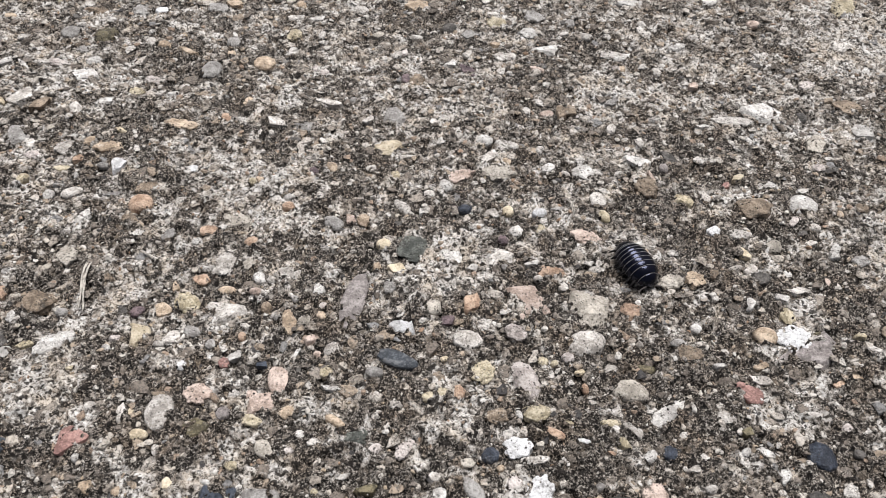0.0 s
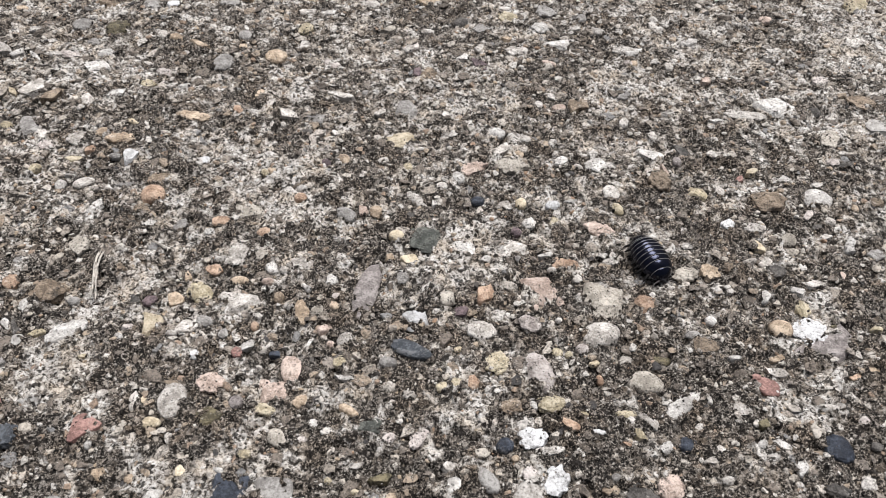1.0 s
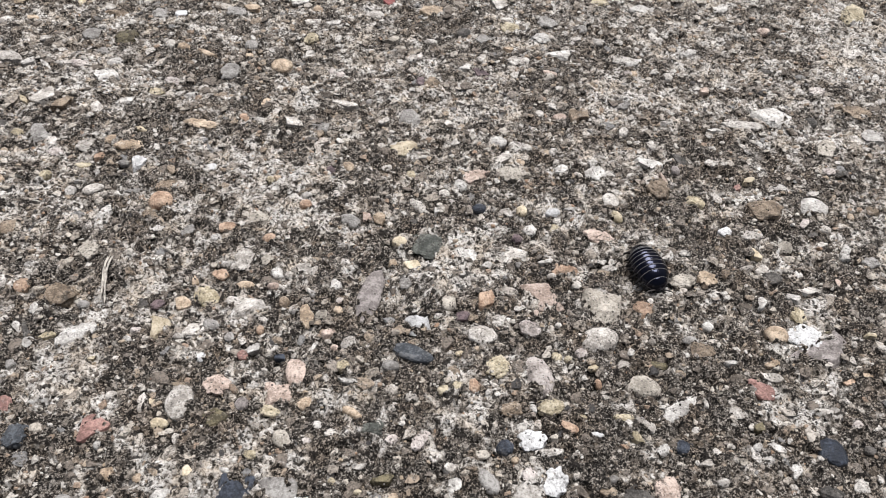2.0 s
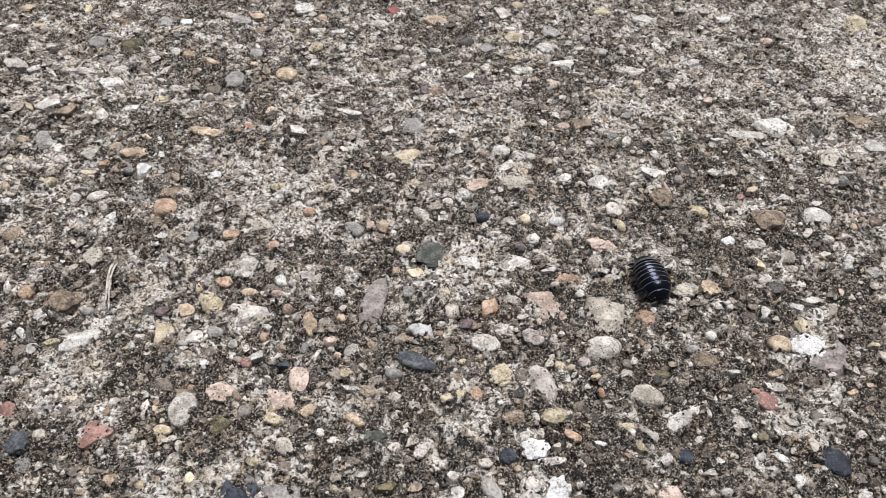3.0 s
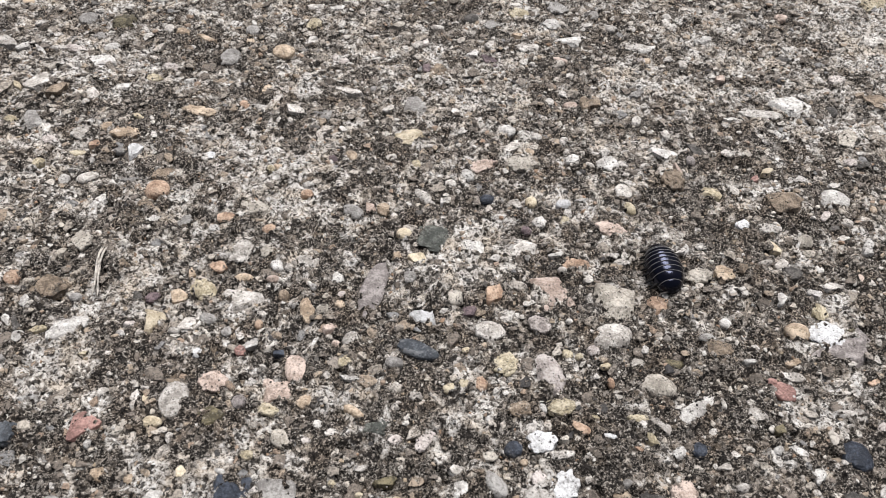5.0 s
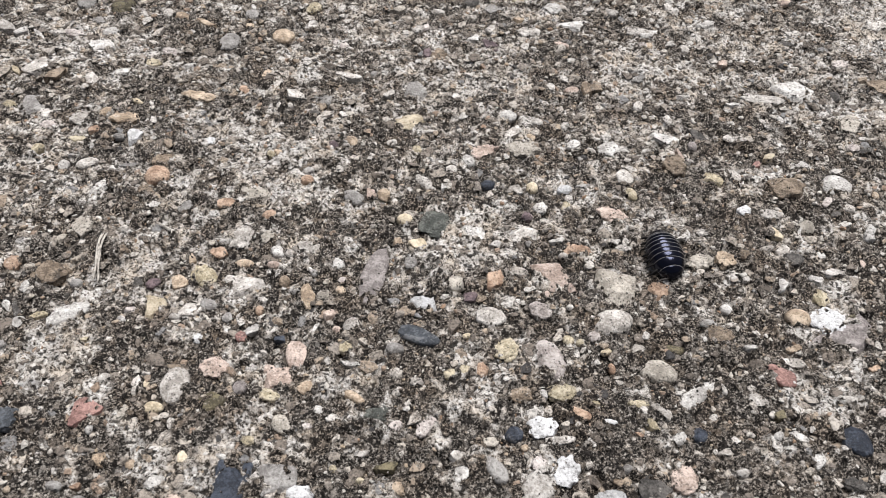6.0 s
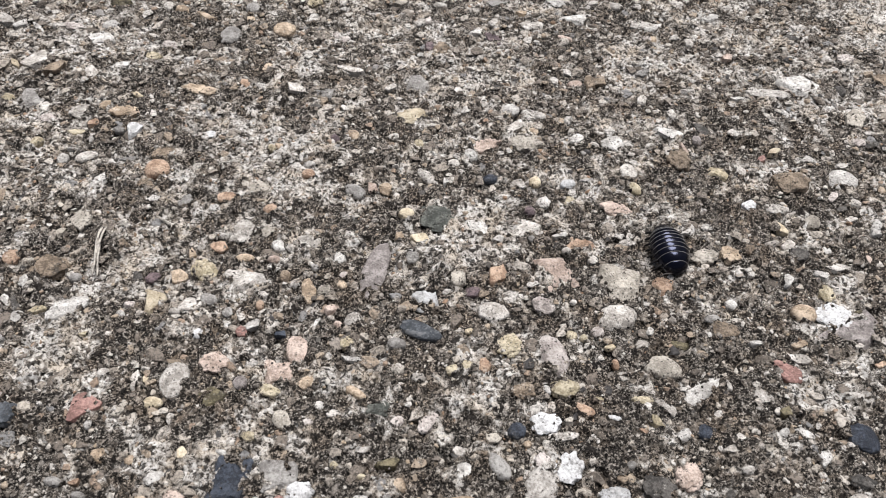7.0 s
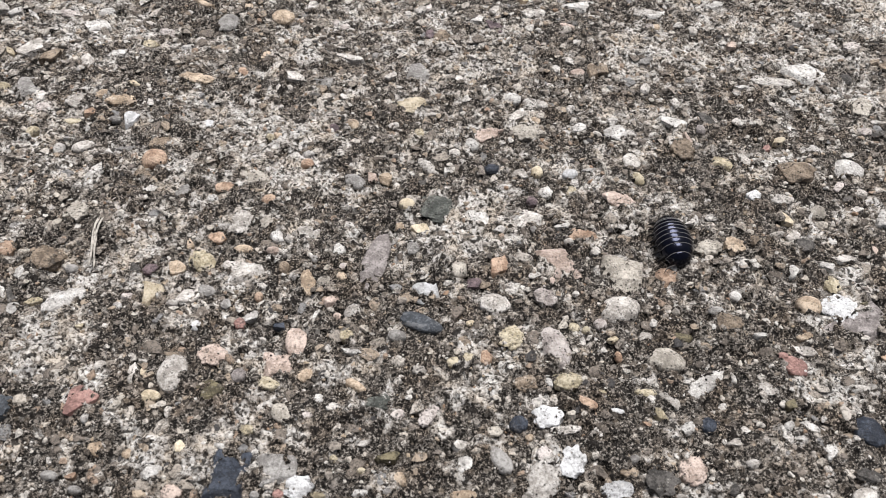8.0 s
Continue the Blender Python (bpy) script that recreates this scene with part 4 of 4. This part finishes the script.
def ground():
    """One sheet to the horizon; its lines stand close over the seen stretch and widen beyond it."""
    ys, at = [], -66.0
    while at < 116:
        ys.append(at)
        at += 0.21 + 0.0023 * (at + 66)
    ys = np.array([-66 - v for v in reversed(OUTER)] + ys + [116 + v for v in OUTER])
    across = np.linspace(-1, 1, 1000)
    wide = half_width(ys)[:, None]
    x = np.concatenate([-wide - np.array(OUTER[::-1]), wide * across, wide + np.array(OUTER)], 1)
    y = np.broadcast_to(ys[:, None], x.shape)
    h = relief(x, y)
    cover = np.zeros_like(h)
    for one in PLAN:
        a, b = np.searchsorted(ys, (one[1] - one[2], one[1] + one[2]))
        cover[a:b] = np.maximum(cover[a:b], stone_cover(x[a:b], y[a:b], (one,)))
    creep = 0.5 * value_noise(x, y, 1.5, 17) * (cover > 0)
    h = np.where(cover > 0.34, np.minimum(h, swell(x, y)) - 0.4, h + creep)
    iy, ix = x.shape
    corner = (np.arange(iy - 1)[:, None] * ix + np.arange(ix - 1)[None]).ravel()
    faces = np.stack([corner, corner + 1, corner + 1 + ix, corner + ix], 1)
    me = mesh_from_arrays("ground", np.stack([x, y, h], -1).reshape(-1, 3) * 0.001, faces)
    me.attributes.new("dirt", "FLOAT", "POINT").data.foreach_set("value", dirtiness(x, y).astype(np.float32).ravel())
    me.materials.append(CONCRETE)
    return tagged(new("ground", me), "weathered grey exposed-aggregate concrete with dark crusted dirt", "concrete ground", kind="structure")


GROUND = ground()


# ---- the woodlouse ----
def part(name, bm, material, parent, label="", smooth=True):
    """Links a bmesh as one mesh object under a thing or a part."""
    me = bpy.data.meshes.new(name)
    for f in bm.faces:
        f.smooth = smooth
    bm.to_mesh(me)
    bm.free()
    me.materials.append(material)
    ob = new(name, me)
    ob.parent = parent
    return tagged(ob, label) if label else ob


LENGTH, HALF_WIDTH, BACK, BELLY = 11.3, 3.15, 4.0, 1.1
SKIRT = -7  # how far the plates reach down round the flanks, degrees


def body_point(u, angle, lift):
    """A point of the shell (mm): u runs from head (0) to tail (1), the angle from one side (0) over the back to the other."""
    v = 2 * min(1.0, max(0.0, u)) ** 0.92 - 1
    wide = HALF_WIDTH * max(0.0, 1 - abs(v) ** (1.95 if v > 0 else 1.85)) ** 0.5 + 0.12
    high = (BACK - BELLY) * max(0.0, 1 - abs(v) ** (2.1 if v > 0 else 2.25)) ** 0.5 + 0.2
    c, s = math.cos(angle), math.sin(angle)
    side = math.copysign(abs(c) ** 0.95, c)
    x = LENGTH * (0.5 - u)
    return Vector((x, (wide + lift) * side, BELLY + (high + lift) * (abs(s) ** 0.9 * (1 if s > 0 else -0.55))))


def plate(u0, u1, lift0, lift1, rows=6, cols=34):
    """One arched plate of the shell with a rolled rear edge."""
    bm = bmesh.new()
    steps = [(u0 + (u1 - u0) * i / rows, lift0 + (lift1 - lift0) * math.sin(2.0 * i / rows) / 0.91) for i in range(rows + 1)]
    steps += [(u1 + 0.003, lift1 - 0.05), (u1, lift1 - 0.2)]
    rings = []
    for u, lift in steps:
        rings.append([bm.verts.new(body_point(u, radians(SKIRT + (180 - 2 * SKIRT) * k / cols), lift) * 0.001) for k in range(cols + 1)])
    for a, b in zip(rings, rings[1:]):
        for k in range(cols):
            bm.faces.new((a[k], b[k], b[k + 1], a[k + 1]))
    if u0 < 0.01:
        bm.faces.new(rings[0])
    if u1 > 0.99:
        bm.faces.new(rings[-1])
    bmesh.ops.recalc_face_normals(bm, faces=bm.faces)
    return bm


def rim(u0, u, lift0, lift, cols=30):
    """The thin pale line along a plate's lower and rear edges."""
    a, b = radians(SKIRT), radians(180 - SKIRT)
    path = [body_point(u0 + (u - u0) * k / 4, a, lift0 + (lift - lift0) * k / 4) for k in range(4)]
    path += [body_point(u, a + (b - a) * k / cols, lift) for k in range(cols + 1)]
    path += [body_point(u0 + (u - u0) * k / 4, b, lift0 + (lift - lift0) * k / 4) for k in (3, 2, 1, 0)]
    return tube(path, [0.042] * len(path), 5)


def tube(points, radii, sides=8):
    """A jointed limb along the points (mm) with a radius at each."""
    bm = bmesh.new()
    rings = []
    for i, (p, r) in enumerate(zip(points, radii)):
        p = Vector(p)
        ahead = (Vector(points[min(i + 1, len(points) - 1)]) - Vector(points[max(i - 1, 0)])).normalized()
        turn = ahead.to_track_quat("Z", "Y")
        rings.append([bm.verts.new((p + turn @ Vector((r * math.cos(math.tau * k / sides), r * math.sin(math.tau * k / sides), 0))) * 0.001)
                      for k in range(sides)])
    for a, b in zip(rings, rings[1:]):
        for k in range(sides):
            bm.faces.new((a[k], a[(k + 1) % sides], b[(k + 1) % sides], b[k]))
    bm.faces.new(rings[0][::-1])
    bm.faces.new(rings[-1])
    bmesh.ops.recalc_face_normals(bm, faces=bm.faces)
    return bm


def ball(centre, size, level=2):
    bm = bmesh.new()
    bmesh.ops.create_icosphere(bm, subdivisions=level, radius=1.0)
    for v in bm.verts:
        v.co = Vector((centre[i] + v.co[i] * size[i] for i in range(3))) * 0.001
    return bm


def woodlouse():
    bug = tagged(new("woodlouse"), "glossy black pill woodlouse with pale segment lines, crawling", "woodlouse")
    bug.empty_display_size = 0.003
    # underside, so that the plates close over something
    part("belly", ball((0, 0, 1.15), (5.1, 2.6, 0.85), 3), LIMB, bug, "dark grey underside")
    cuts = [0.12, 0.26, 0.36, 0.452, 0.54, 0.624, 0.704, 0.78, 0.815, 0.85, 0.882, 0.915]
    head = part("head", plate(0.002, 0.12, -0.02, 0.03), SHELL, bug, "rounded black head shield")
    part("head_rim", rim(0.05, 0.12, 0.0, 0.03), RIM, head, "thin pale rear edge")
    for i, (a, b) in enumerate(zip(cuts, cuts[1:])):
        big = i < 7
        lift = 0.13 if big else 0.07
        shell = part("shell_plate", plate(a - 0.012, b, -0.03, lift, 6 if big else 3), SHELL, bug)
        if i < 8:
            part("plate_rim", rim(a, b, 0.02, lift), RIM, shell, "thin pale rear edge")
    part("tail_plate", plate(0.915, 0.998, -0.05, 0.02, 4), SHELL, bug)
    for side in (-1, 1):
        part("eye", ball((5.1, side * 1.5, 1.7), (0.28, 0.2, 0.26)), EYE, bug, "small black compound eye")
        feeler = part("antenna", tube([(0, 0, 0), (0.3, side * 0.8, 0.1), (0.5, side * 1.6, 0.0), (0.85, side * 2.2, -0.3), (1.2, side * 2.4, -0.6)],
                                      [0.17, 0.15, 0.12, 0.09, 0.04]), FEELER, bug, "bent grey feeler")
        feeler.location = (0.0054, side * 0.0008, 0.001)
        part("tail_limb", tube([(-5.7, side * 0.5, 0.75), (-6.1, side * 0.7, 0.55), (-6.25, side * 0.75, 0.5)], [0.2, 0.18, 0.08]), LIMB, bug)
        for k in range(7):
            fan = (2.6 - k * 0.9) * 0.28
            out = side * (0.88, 1.0, 1.0, 0.95, 0.85, 0.72, 0.55)[k]
            leg = part("leg", tube([(0, 0, 0), (fan * 0.4, out * 1.1, 0.2), (fan * 0.9, out * 1.95, -0.05), (fan * 1.3, out * 2.55, -0.65), (fan * 1.45, out * 2.85, -1.0)],
                                   [0.32, 0.3, 0.26, 0.18, 0.07]), LIMB, bug)
            leg.location = ((3.4 - k * 1.15) * 0.001, side * 0.0014, 0.001)
    return bug


BUG = woodlouse()


# ---- dry stalks caught in the surface ----
def dry_stalk(name, label, points, radius, strands):
    """A withered stalk: a bundle of thin fibres that twist round one another and fray at the ends."""
    ob = tagged(new(name), label, "dry stalk")
    r = random.Random(len(points) * 7 + strands)
    for k in range(strands):
        start, end = r.randrange(2) if k else 0, len(points) - (r.randrange(2) if k else 0)
        path, radii = [], []
        for i in range(start, end):
            x, y, z = points[i]
            a, fray = 0.45 * i + math.tau * k / strands, 1 + 1.2 * abs(i / (len(points) - 1) - 0.5)
            path.append((x + radius * fray * math.cos(a) + r.uniform(-0.1, 0.1), y + r.uniform(-0.2, 0.2), z + 0.6 * radius * math.sin(a)))
            radii.append(radius * r.uniform(0.5, 0.8) * (0.35 if i in (start, end - 1) else 1))
        part("fibre", tube(path, radii, 6), STRAW, ob)
    return ob


dry_stalk("dry_stalk", "pale dry frayed plant stalk lying on concrete",
          [(-63.6, -6.3, 0.8), (-63.7, -8.3, 1.0), (-63.4, -10.3, 1.1), (-63.0, -12.2, 1.1), (-62.6, -14.0, 1.1), (-62.2, -15.7, 1.0), (-61.9, -17.2, 0.9), (-61.8, -18.2, 0.6)], 0.3, 4)
dry_stalk("dry_stalk", "yellowed curl of dry straw on concrete",
          [(28.8, 12.8, 0.7), (29.8, 12.4, 1.1), (30.5, 11.0, 1.2), (30.8, 9.2, 1.0), (30.9, 7.2, 0.6)], 0.2, 3)
dry_stalk("dry_stalk", "short dry grey stem on concrete",
          [(-54.8, -2.8, 0.6), (-53.3, -4.1, 0.8), (-51.7, -5.3, 0.9), (-50.4, -6.0, 0.6)], 0.26, 3)


# ---- grit, gravel and stones in the concrete ----
def random_turns(count):
    """Random rotation matrices."""
    q = rng.normal(size=(count, 4))
    w, x, y, z = (q / np.linalg.norm(q, axis=1)[:, None]).T
    return np.stack([1 - 2 * (y * y + z * z), 2 * (x * y - z * w), 2 * (x * z + y * w),
                     2 * (x * y + z * w), 1 - 2 * (x * x + z * z), 2 * (y * z - x * w),
                     2 * (x * z - y * w), 2 * (y * z + x * w), 1 - 2 * (x * x + y * y)], 1).reshape(-1, 3, 3)


def solid(level):
    """Corners and triangles of a ball."""
    bm = bmesh.new()
    bmesh.ops.create_icosphere(bm, subdivisions=level, radius=1.0)
    verts = np.array([v.co[:] for v in bm.verts])
    faces = np.array([[v.index for v in f.verts] for f in bm.faces])
    bm.free()
    return verts, faces


def scatter(name, count, sizes, material, keep, sink, label, level=1, ragged=0.25, smooth=False, cuts=0, low=1.0):
    """Thousands of grains in one mesh, strewn over the seen stretch of ground."""
    x = rng.uniform(-160, 160, count * 3)
    y = rng.uniform(-66, 116, count * 3)
    fine = (np.abs(x) < half_width(y)) & keep(x, y)
    x, y = x[fine][:count], y[fine][:count]
    count = len(x)
    size = np.clip(rng.lognormal(math.log(sizes[0]), 0.38, count), sizes[1], sizes[2]) / 2
    z = relief(x, y) + size * low * (sink + rng.uniform(-0.4, 0.3, count))
    return grains(name, x, y, z, size, material, label, level, ragged, smooth, cuts, low)


def grains(name, x, y, z, size, material, label, level=1, ragged=0.25, smooth=False, cuts=0, low=1.0):
    """One mesh of many small grains at the given places and of the given sizes (mm)."""
    count = len(x)
    ball_verts, ball_faces = solid(level)
    shape = ball_verts[None] * (1 + rng.uniform(-ragged, ragged, (count, len(ball_verts), 1)))
    shape = shape * rng.uniform(0.6, 1.45, (count, 1, 3))
    for _ in range(cuts):
        n = rng.normal(size=(count, 1, 3))
        n /= np.linalg.norm(n, axis=2, keepdims=True)
        over = np.clip((shape * n).sum(2, keepdims=True) - rng.uniform(0.38, 0.75, (count, 1, 1)), 0, None)
        shape = shape - n * over
    shape = np.einsum("nij,nkj->nki", random_turns(count), shape) * size[:, None, None]
    shape[..., 2] *= low
    verts = shape + np.stack([x, y, z], 1)[:, None]
    faces = ball_faces[None] + (np.arange(count) * len(ball_verts))[:, None, None]
    me = mesh_from_arrays(name, verts.reshape(-1, 3) * 0.001, faces.reshape(-1, 3), smooth)
    me.materials.append(material)
    ob = new(name, me)
    ob.parent = GROUND
    return tagged(ob, label, kind="stuff")


scatter("sand_grit", 15000, (0.62, 0.32, 1.4), SAND,
        lambda x, y: (stone_cover(x, y) < 0.2) & (rng.random(len(x)) < 1.1 - 1.0 * dirtiness(x, y)), -0.25,
        "pale and tan sand grains in the cement", 1, 0.35, False, 3, 0.7)
scatter("dirt_crumbs", 12000, (0.45, 0.22, 1.0), CRUMB,
        lambda x, y: (stone_cover(x, y) < 0.3) & (rng.random(len(x)) < 1.5 * dirtiness(x, y) - 0.25), 0.1,
        "dark crumbs of dirt and algae", 1, 0.55, False, 3, 0.8)
scatter("fine_gravel", 7000, (1.25, 0.6, 2.6), GRAVEL,
        lambda x, y: (stone_cover(x, y) < 0.02) & (rng.random(len(x)) < 0.65 + np.clip(y, 0, 100) / 200), -0.3,
        "small mixed gravel set in the cement", 2, 0.15, False, 10, 0.55)
scatter("mortar_lumps", 5400, (2.0, 1.2, 3.2), LUMP,
        lambda x, y: (stone_cover(x, y) < 0.02) & (rng.random(len(x)) < 0.35 + np.clip(y, 0, 100) / 130), -0.4,
        "worn lumps and flakes of mortar and grit", 2, 0.25, False, 7, 0.42)


def stone_rise(width, shape, proud):
    """How far a stone stands out of the concrete, mm."""
    return {"round": 0.15, "angular": 0.095, "rough": 0.09, "flat": 0.07}[shape] * width * proud + 0.38


def dirt_on_stones():
    """Crumbs of dirt that stick to the tops of the weathered stones."""
    xs, ys, zs, given = [], [], [], []
    for x, y, length, width, turn, color, shape, proud, faces in PLAN:
        per = {"rough": 0.4, "round": 0.06, "angular": 0.08, "flat": 0.06}[shape] * (2.2 if color == "olive" else 1.0)
        rise = stone_rise(width, shape, proud)
        level = float(swell(np.array([x]), np.array([y]))[0])
        count = int(per * length * width * 0.8 + rng.random())
        far, way = np.sqrt(rng.random(count)) * 0.93, rng.random(count) * math.tau
        u, v = far * np.cos(way) * length / 2, far * np.sin(way) * width / 2
        c, t = math.cos(radians(turn)), math.sin(radians(turn))
        xs.append(x + u * c - v * t)
        ys.append(y + u * t + v * c)
        zs.append(level - 0.25 * rise + 1.25 * rise * (1 - far ** 2) ** (0.37 if shape == "round" else 0.25))
        given.append(np.full(count, 0.25))
        count = int(1.1 * (length + width))
        given.append(np.full(count, 0.37))
        far, way = rng.uniform(0.82, 1.06, count), rng.random(count) * math.tau
        u, v = far * np.cos(way) * length / 2, far * np.sin(way) * width / 2
        xs.append(x + u * c - v * t)
        ys.append(y + u * t + v * c)
        zs.append(level + rise * rng.uniform(0.0, 0.45, count))
    sizes = np.concatenate(given)
    x, y, z = np.concatenate(xs), np.concatenate(ys), np.concatenate(zs)
    size = np.clip(sizes * rng.lognormal(0.0, 0.35, len(x)), 0.15, 0.8) / 2
    grains("dirt_specks", x, y, z, size, CRUMB, "dark specks of dirt stuck to the stones", 1, 0.4, False, 2)


dirt_on_stones()


def stone_shape(kind, seed, level, normals=()):
    """One of the stones' shapes, about 2 units long, wide and high."""
    r = random.Random(seed * 101 + len(kind))
    bm = bmesh.new()
    bmesh.ops.create_icosphere(bm, subdivisions=level, radius=1.0)
    off = Vector((seed * 3.1, seed * 1.7, 0))
    for v in bm.verts:
        p = v.co.copy()
        wave = 0.2 * noise.noise(p * 0.9 + off) + 0.13 * noise.noise(p * 1.9 - off)
        if kind == "rough":
            wave += 0.22 * noise.noise(p * 2.4 + off) + 0.14 * noise.noise(p * 5 + off) + 0.07 * noise.noise(p * 10 + off)
        v.co = p * (1 + wave * (0.6 if kind == "round" else 1.0))
        v.co.z = math.copysign(abs(v.co.z) ** (0.75 if kind == "round" else 0.5), v.co.z)
    if kind in ("angular", "flat"):
        sides = len(normals) or r.choice((3, 4, 4, 5, 5))
        for i in range(sides + 2):
            a = math.tau * (i + r.uniform(-0.3, 0.3)) / sides
            up = r.uniform(-0.05, 0.35) if i < sides else r.uniform(2.5, 6)
            n = Vector((math.cos(a), math.sin(a), up)).normalized()
            far = r.uniform(0.55, 0.8)
            if normals and i < sides:
                n, far = Vector((*normals[i], r.uniform(0.1, 0.45))).normalized(), r.uniform(0.64, 0.74)
            for v in bm.verts:
                over = v.co.dot(n) - far
                if over > 0:
                    v.co -= n * over
        for v in bm.verts:
            v.co = Vector((v.co.x * 1.4, v.co.y * 1.4, v.co.z)) if normals else v.co * 1.22
    for v in bm.verts:
        v.co += Vector((noise.noise(v.co * 4 + off), noise.noise(v.co * 4 - off), 0.7 * noise.noise(v.co * 5))) * (0.06 if kind == "round" or normals else 0.1)
        v.co += Vector((noise.noise(v.co * 11 + off), noise.noise(v.co * 11 - off), noise.noise(v.co * 12))) * (0.03 if kind == "round" or normals else 0.05)
    me = bpy.data.meshes.new("pebble_shape")
    for f in bm.faces:
        f.smooth = True
    for e in bm.edges:
        if len(e.link_faces) == 2 and e.calc_face_angle(0) > radians(38):
            e.smooth = False
    bm.to_mesh(me)
    bm.free()
    return me


SHAPES = {}


def broken_shape(stone_plan, seed, level):
    """A stone of its own with broken faces that look to the given sides."""
    x, y, length, width, turn, color, kind, proud, faces = stone_plan
    normals = []
    for a in faces:
        b = radians(a - turn)
        n = Vector((math.cos(b) * length, math.sin(b) * width)).normalized()
        normals.append((n.x, n.y))
    me = stone_shape("angular", seed, level, normals)
    me.materials.append(STONE[color])
    return me


def shape_for(kind, seed, level, color):
    key = (kind, seed, level, color)
    if key not in SHAPES:
        base = (kind, seed, level, "")
        if base not in SHAPES:
            SHAPES[base] = stone_shape(kind, seed, level)
        SHAPES[key] = SHAPES[base].copy()
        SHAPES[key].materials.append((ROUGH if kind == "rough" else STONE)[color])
    return SHAPES[key]


def stone_pose(x, y, length, width, turn, shape, proud, r):
    rise = stone_rise(width, shape, proud)
    deep = rise * 1.25
    level = float(swell(np.array([x]), np.array([y]))[0])
    tilt = 5 if length > 3 else 10
    m = pose(x * 0.001, y * 0.001, (level + rise - deep) * 0.001, r.uniform(-tilt, tilt), r.uniform(-tilt, tilt), turn)
    return m @ Matrix.Diagonal((length * 0.0005, width * 0.0005, deep * 0.001, 1))


LOOK = {"round": "smooth rounded", "angular": "broken angular", "flat": "thin flat", "rough": "rough weathered"}
TONE = {"pale": "pale beige", "rosy": "dull rosy-grey", "sandy": "sandy beige", "chalk": "bright white", "mauve": "mauve-grey", "navy": "blue-black", "greenstone": "dark green-grey", "slate": "dark slate-grey", "ochre": "yellow ochre", "pink": "pinkish tan",
        "dark": "dark grey", "orange": "orange-brown", "olive": "dark olive-brown", "cream": "cream-coloured", "crimson": "dull crimson",
        "purple": "purple-brown", "red": "brick-red", "grey": "mid-grey"}


def pebbles():
    """Every stone a piece of its own."""
    r = random.Random(3)
    for plan in sorted(PLAN, key=lambda s: s[1]):
        x, y, length, width, turn, color, shape, proud, faces = plan
        level, seed = 4 if length > (3.5 if shape == "rough" else 5) else 3, r.randrange(9)
        me = broken_shape(plan, seed, 4) if faces else shape_for(shape, seed, level, color)
        ob = new("stone_chip" if shape in ("angular", "flat") else "pebble", me)
        ob.parent = GROUND
        tagged(ob, f"{LOOK[shape]} {TONE.get(color, color)} stone set in concrete")
        ob.matrix_basis = stone_pose(x, y, length, width, turn, shape, proud, r)


pebbles()


# ---- what moves ----
def motions():
    """The woodlouse creeps a few millimetres towards the camera, turning as it goes, then rests."""
    rows = []
    for t, x, y, heading in ((0.0, 40.7, -6.6, -69), (0.5, 40.7, -6.7, -69), (1.0, 40.6, -7.0, -71), (1.7, 40.5, -7.4, -74),
                             (2.8, 40.4, -8.2, -79), (3.5, 40.4, -8.5, -81), (4.2, 40.4, -9.1, -82), (5.5, 40.3, -9.3, -83),
                             (6.5, 40.3, -9.35, -83.5), (7.2, 40.3, -9.4, -84), (8.0, 40.3, -9.45, -84.5)):
        level = float(swell(np.array([x]), np.array([y]))[0])
        rows.append((t, pose((x - 0.3) * 0.001, y * 0.001, (level + 0.15) * 0.001, -14, 2, heading)))
    walk(BUG, rows)
    legs = [c for c in BUG.children if c.name.startswith("leg")]
    for n, leg in enumerate(legs):
        at = leg.location * 1000
        swing = []
        for k in range(17):
            t = k * 0.5
            wide = 9 if t < 4.3 else 2
            swing.append((t, pose(at.x * 0.001, at.y * 0.001, at.z * 0.001, 0, 0, wide * math.sin(2.6 * t + n * 1.9))))
        walk(leg, swing)
    for n, feeler in enumerate(c for c in BUG.children if c.name.startswith("antenna")):
        at = feeler.location.copy()
        walk(feeler, [(k * 0.5, pose(*at, 0, 5 * math.sin(1.7 * k + n), 9 * math.sin(1.3 * k + 2 * n))) for k in range(17)])


motions()
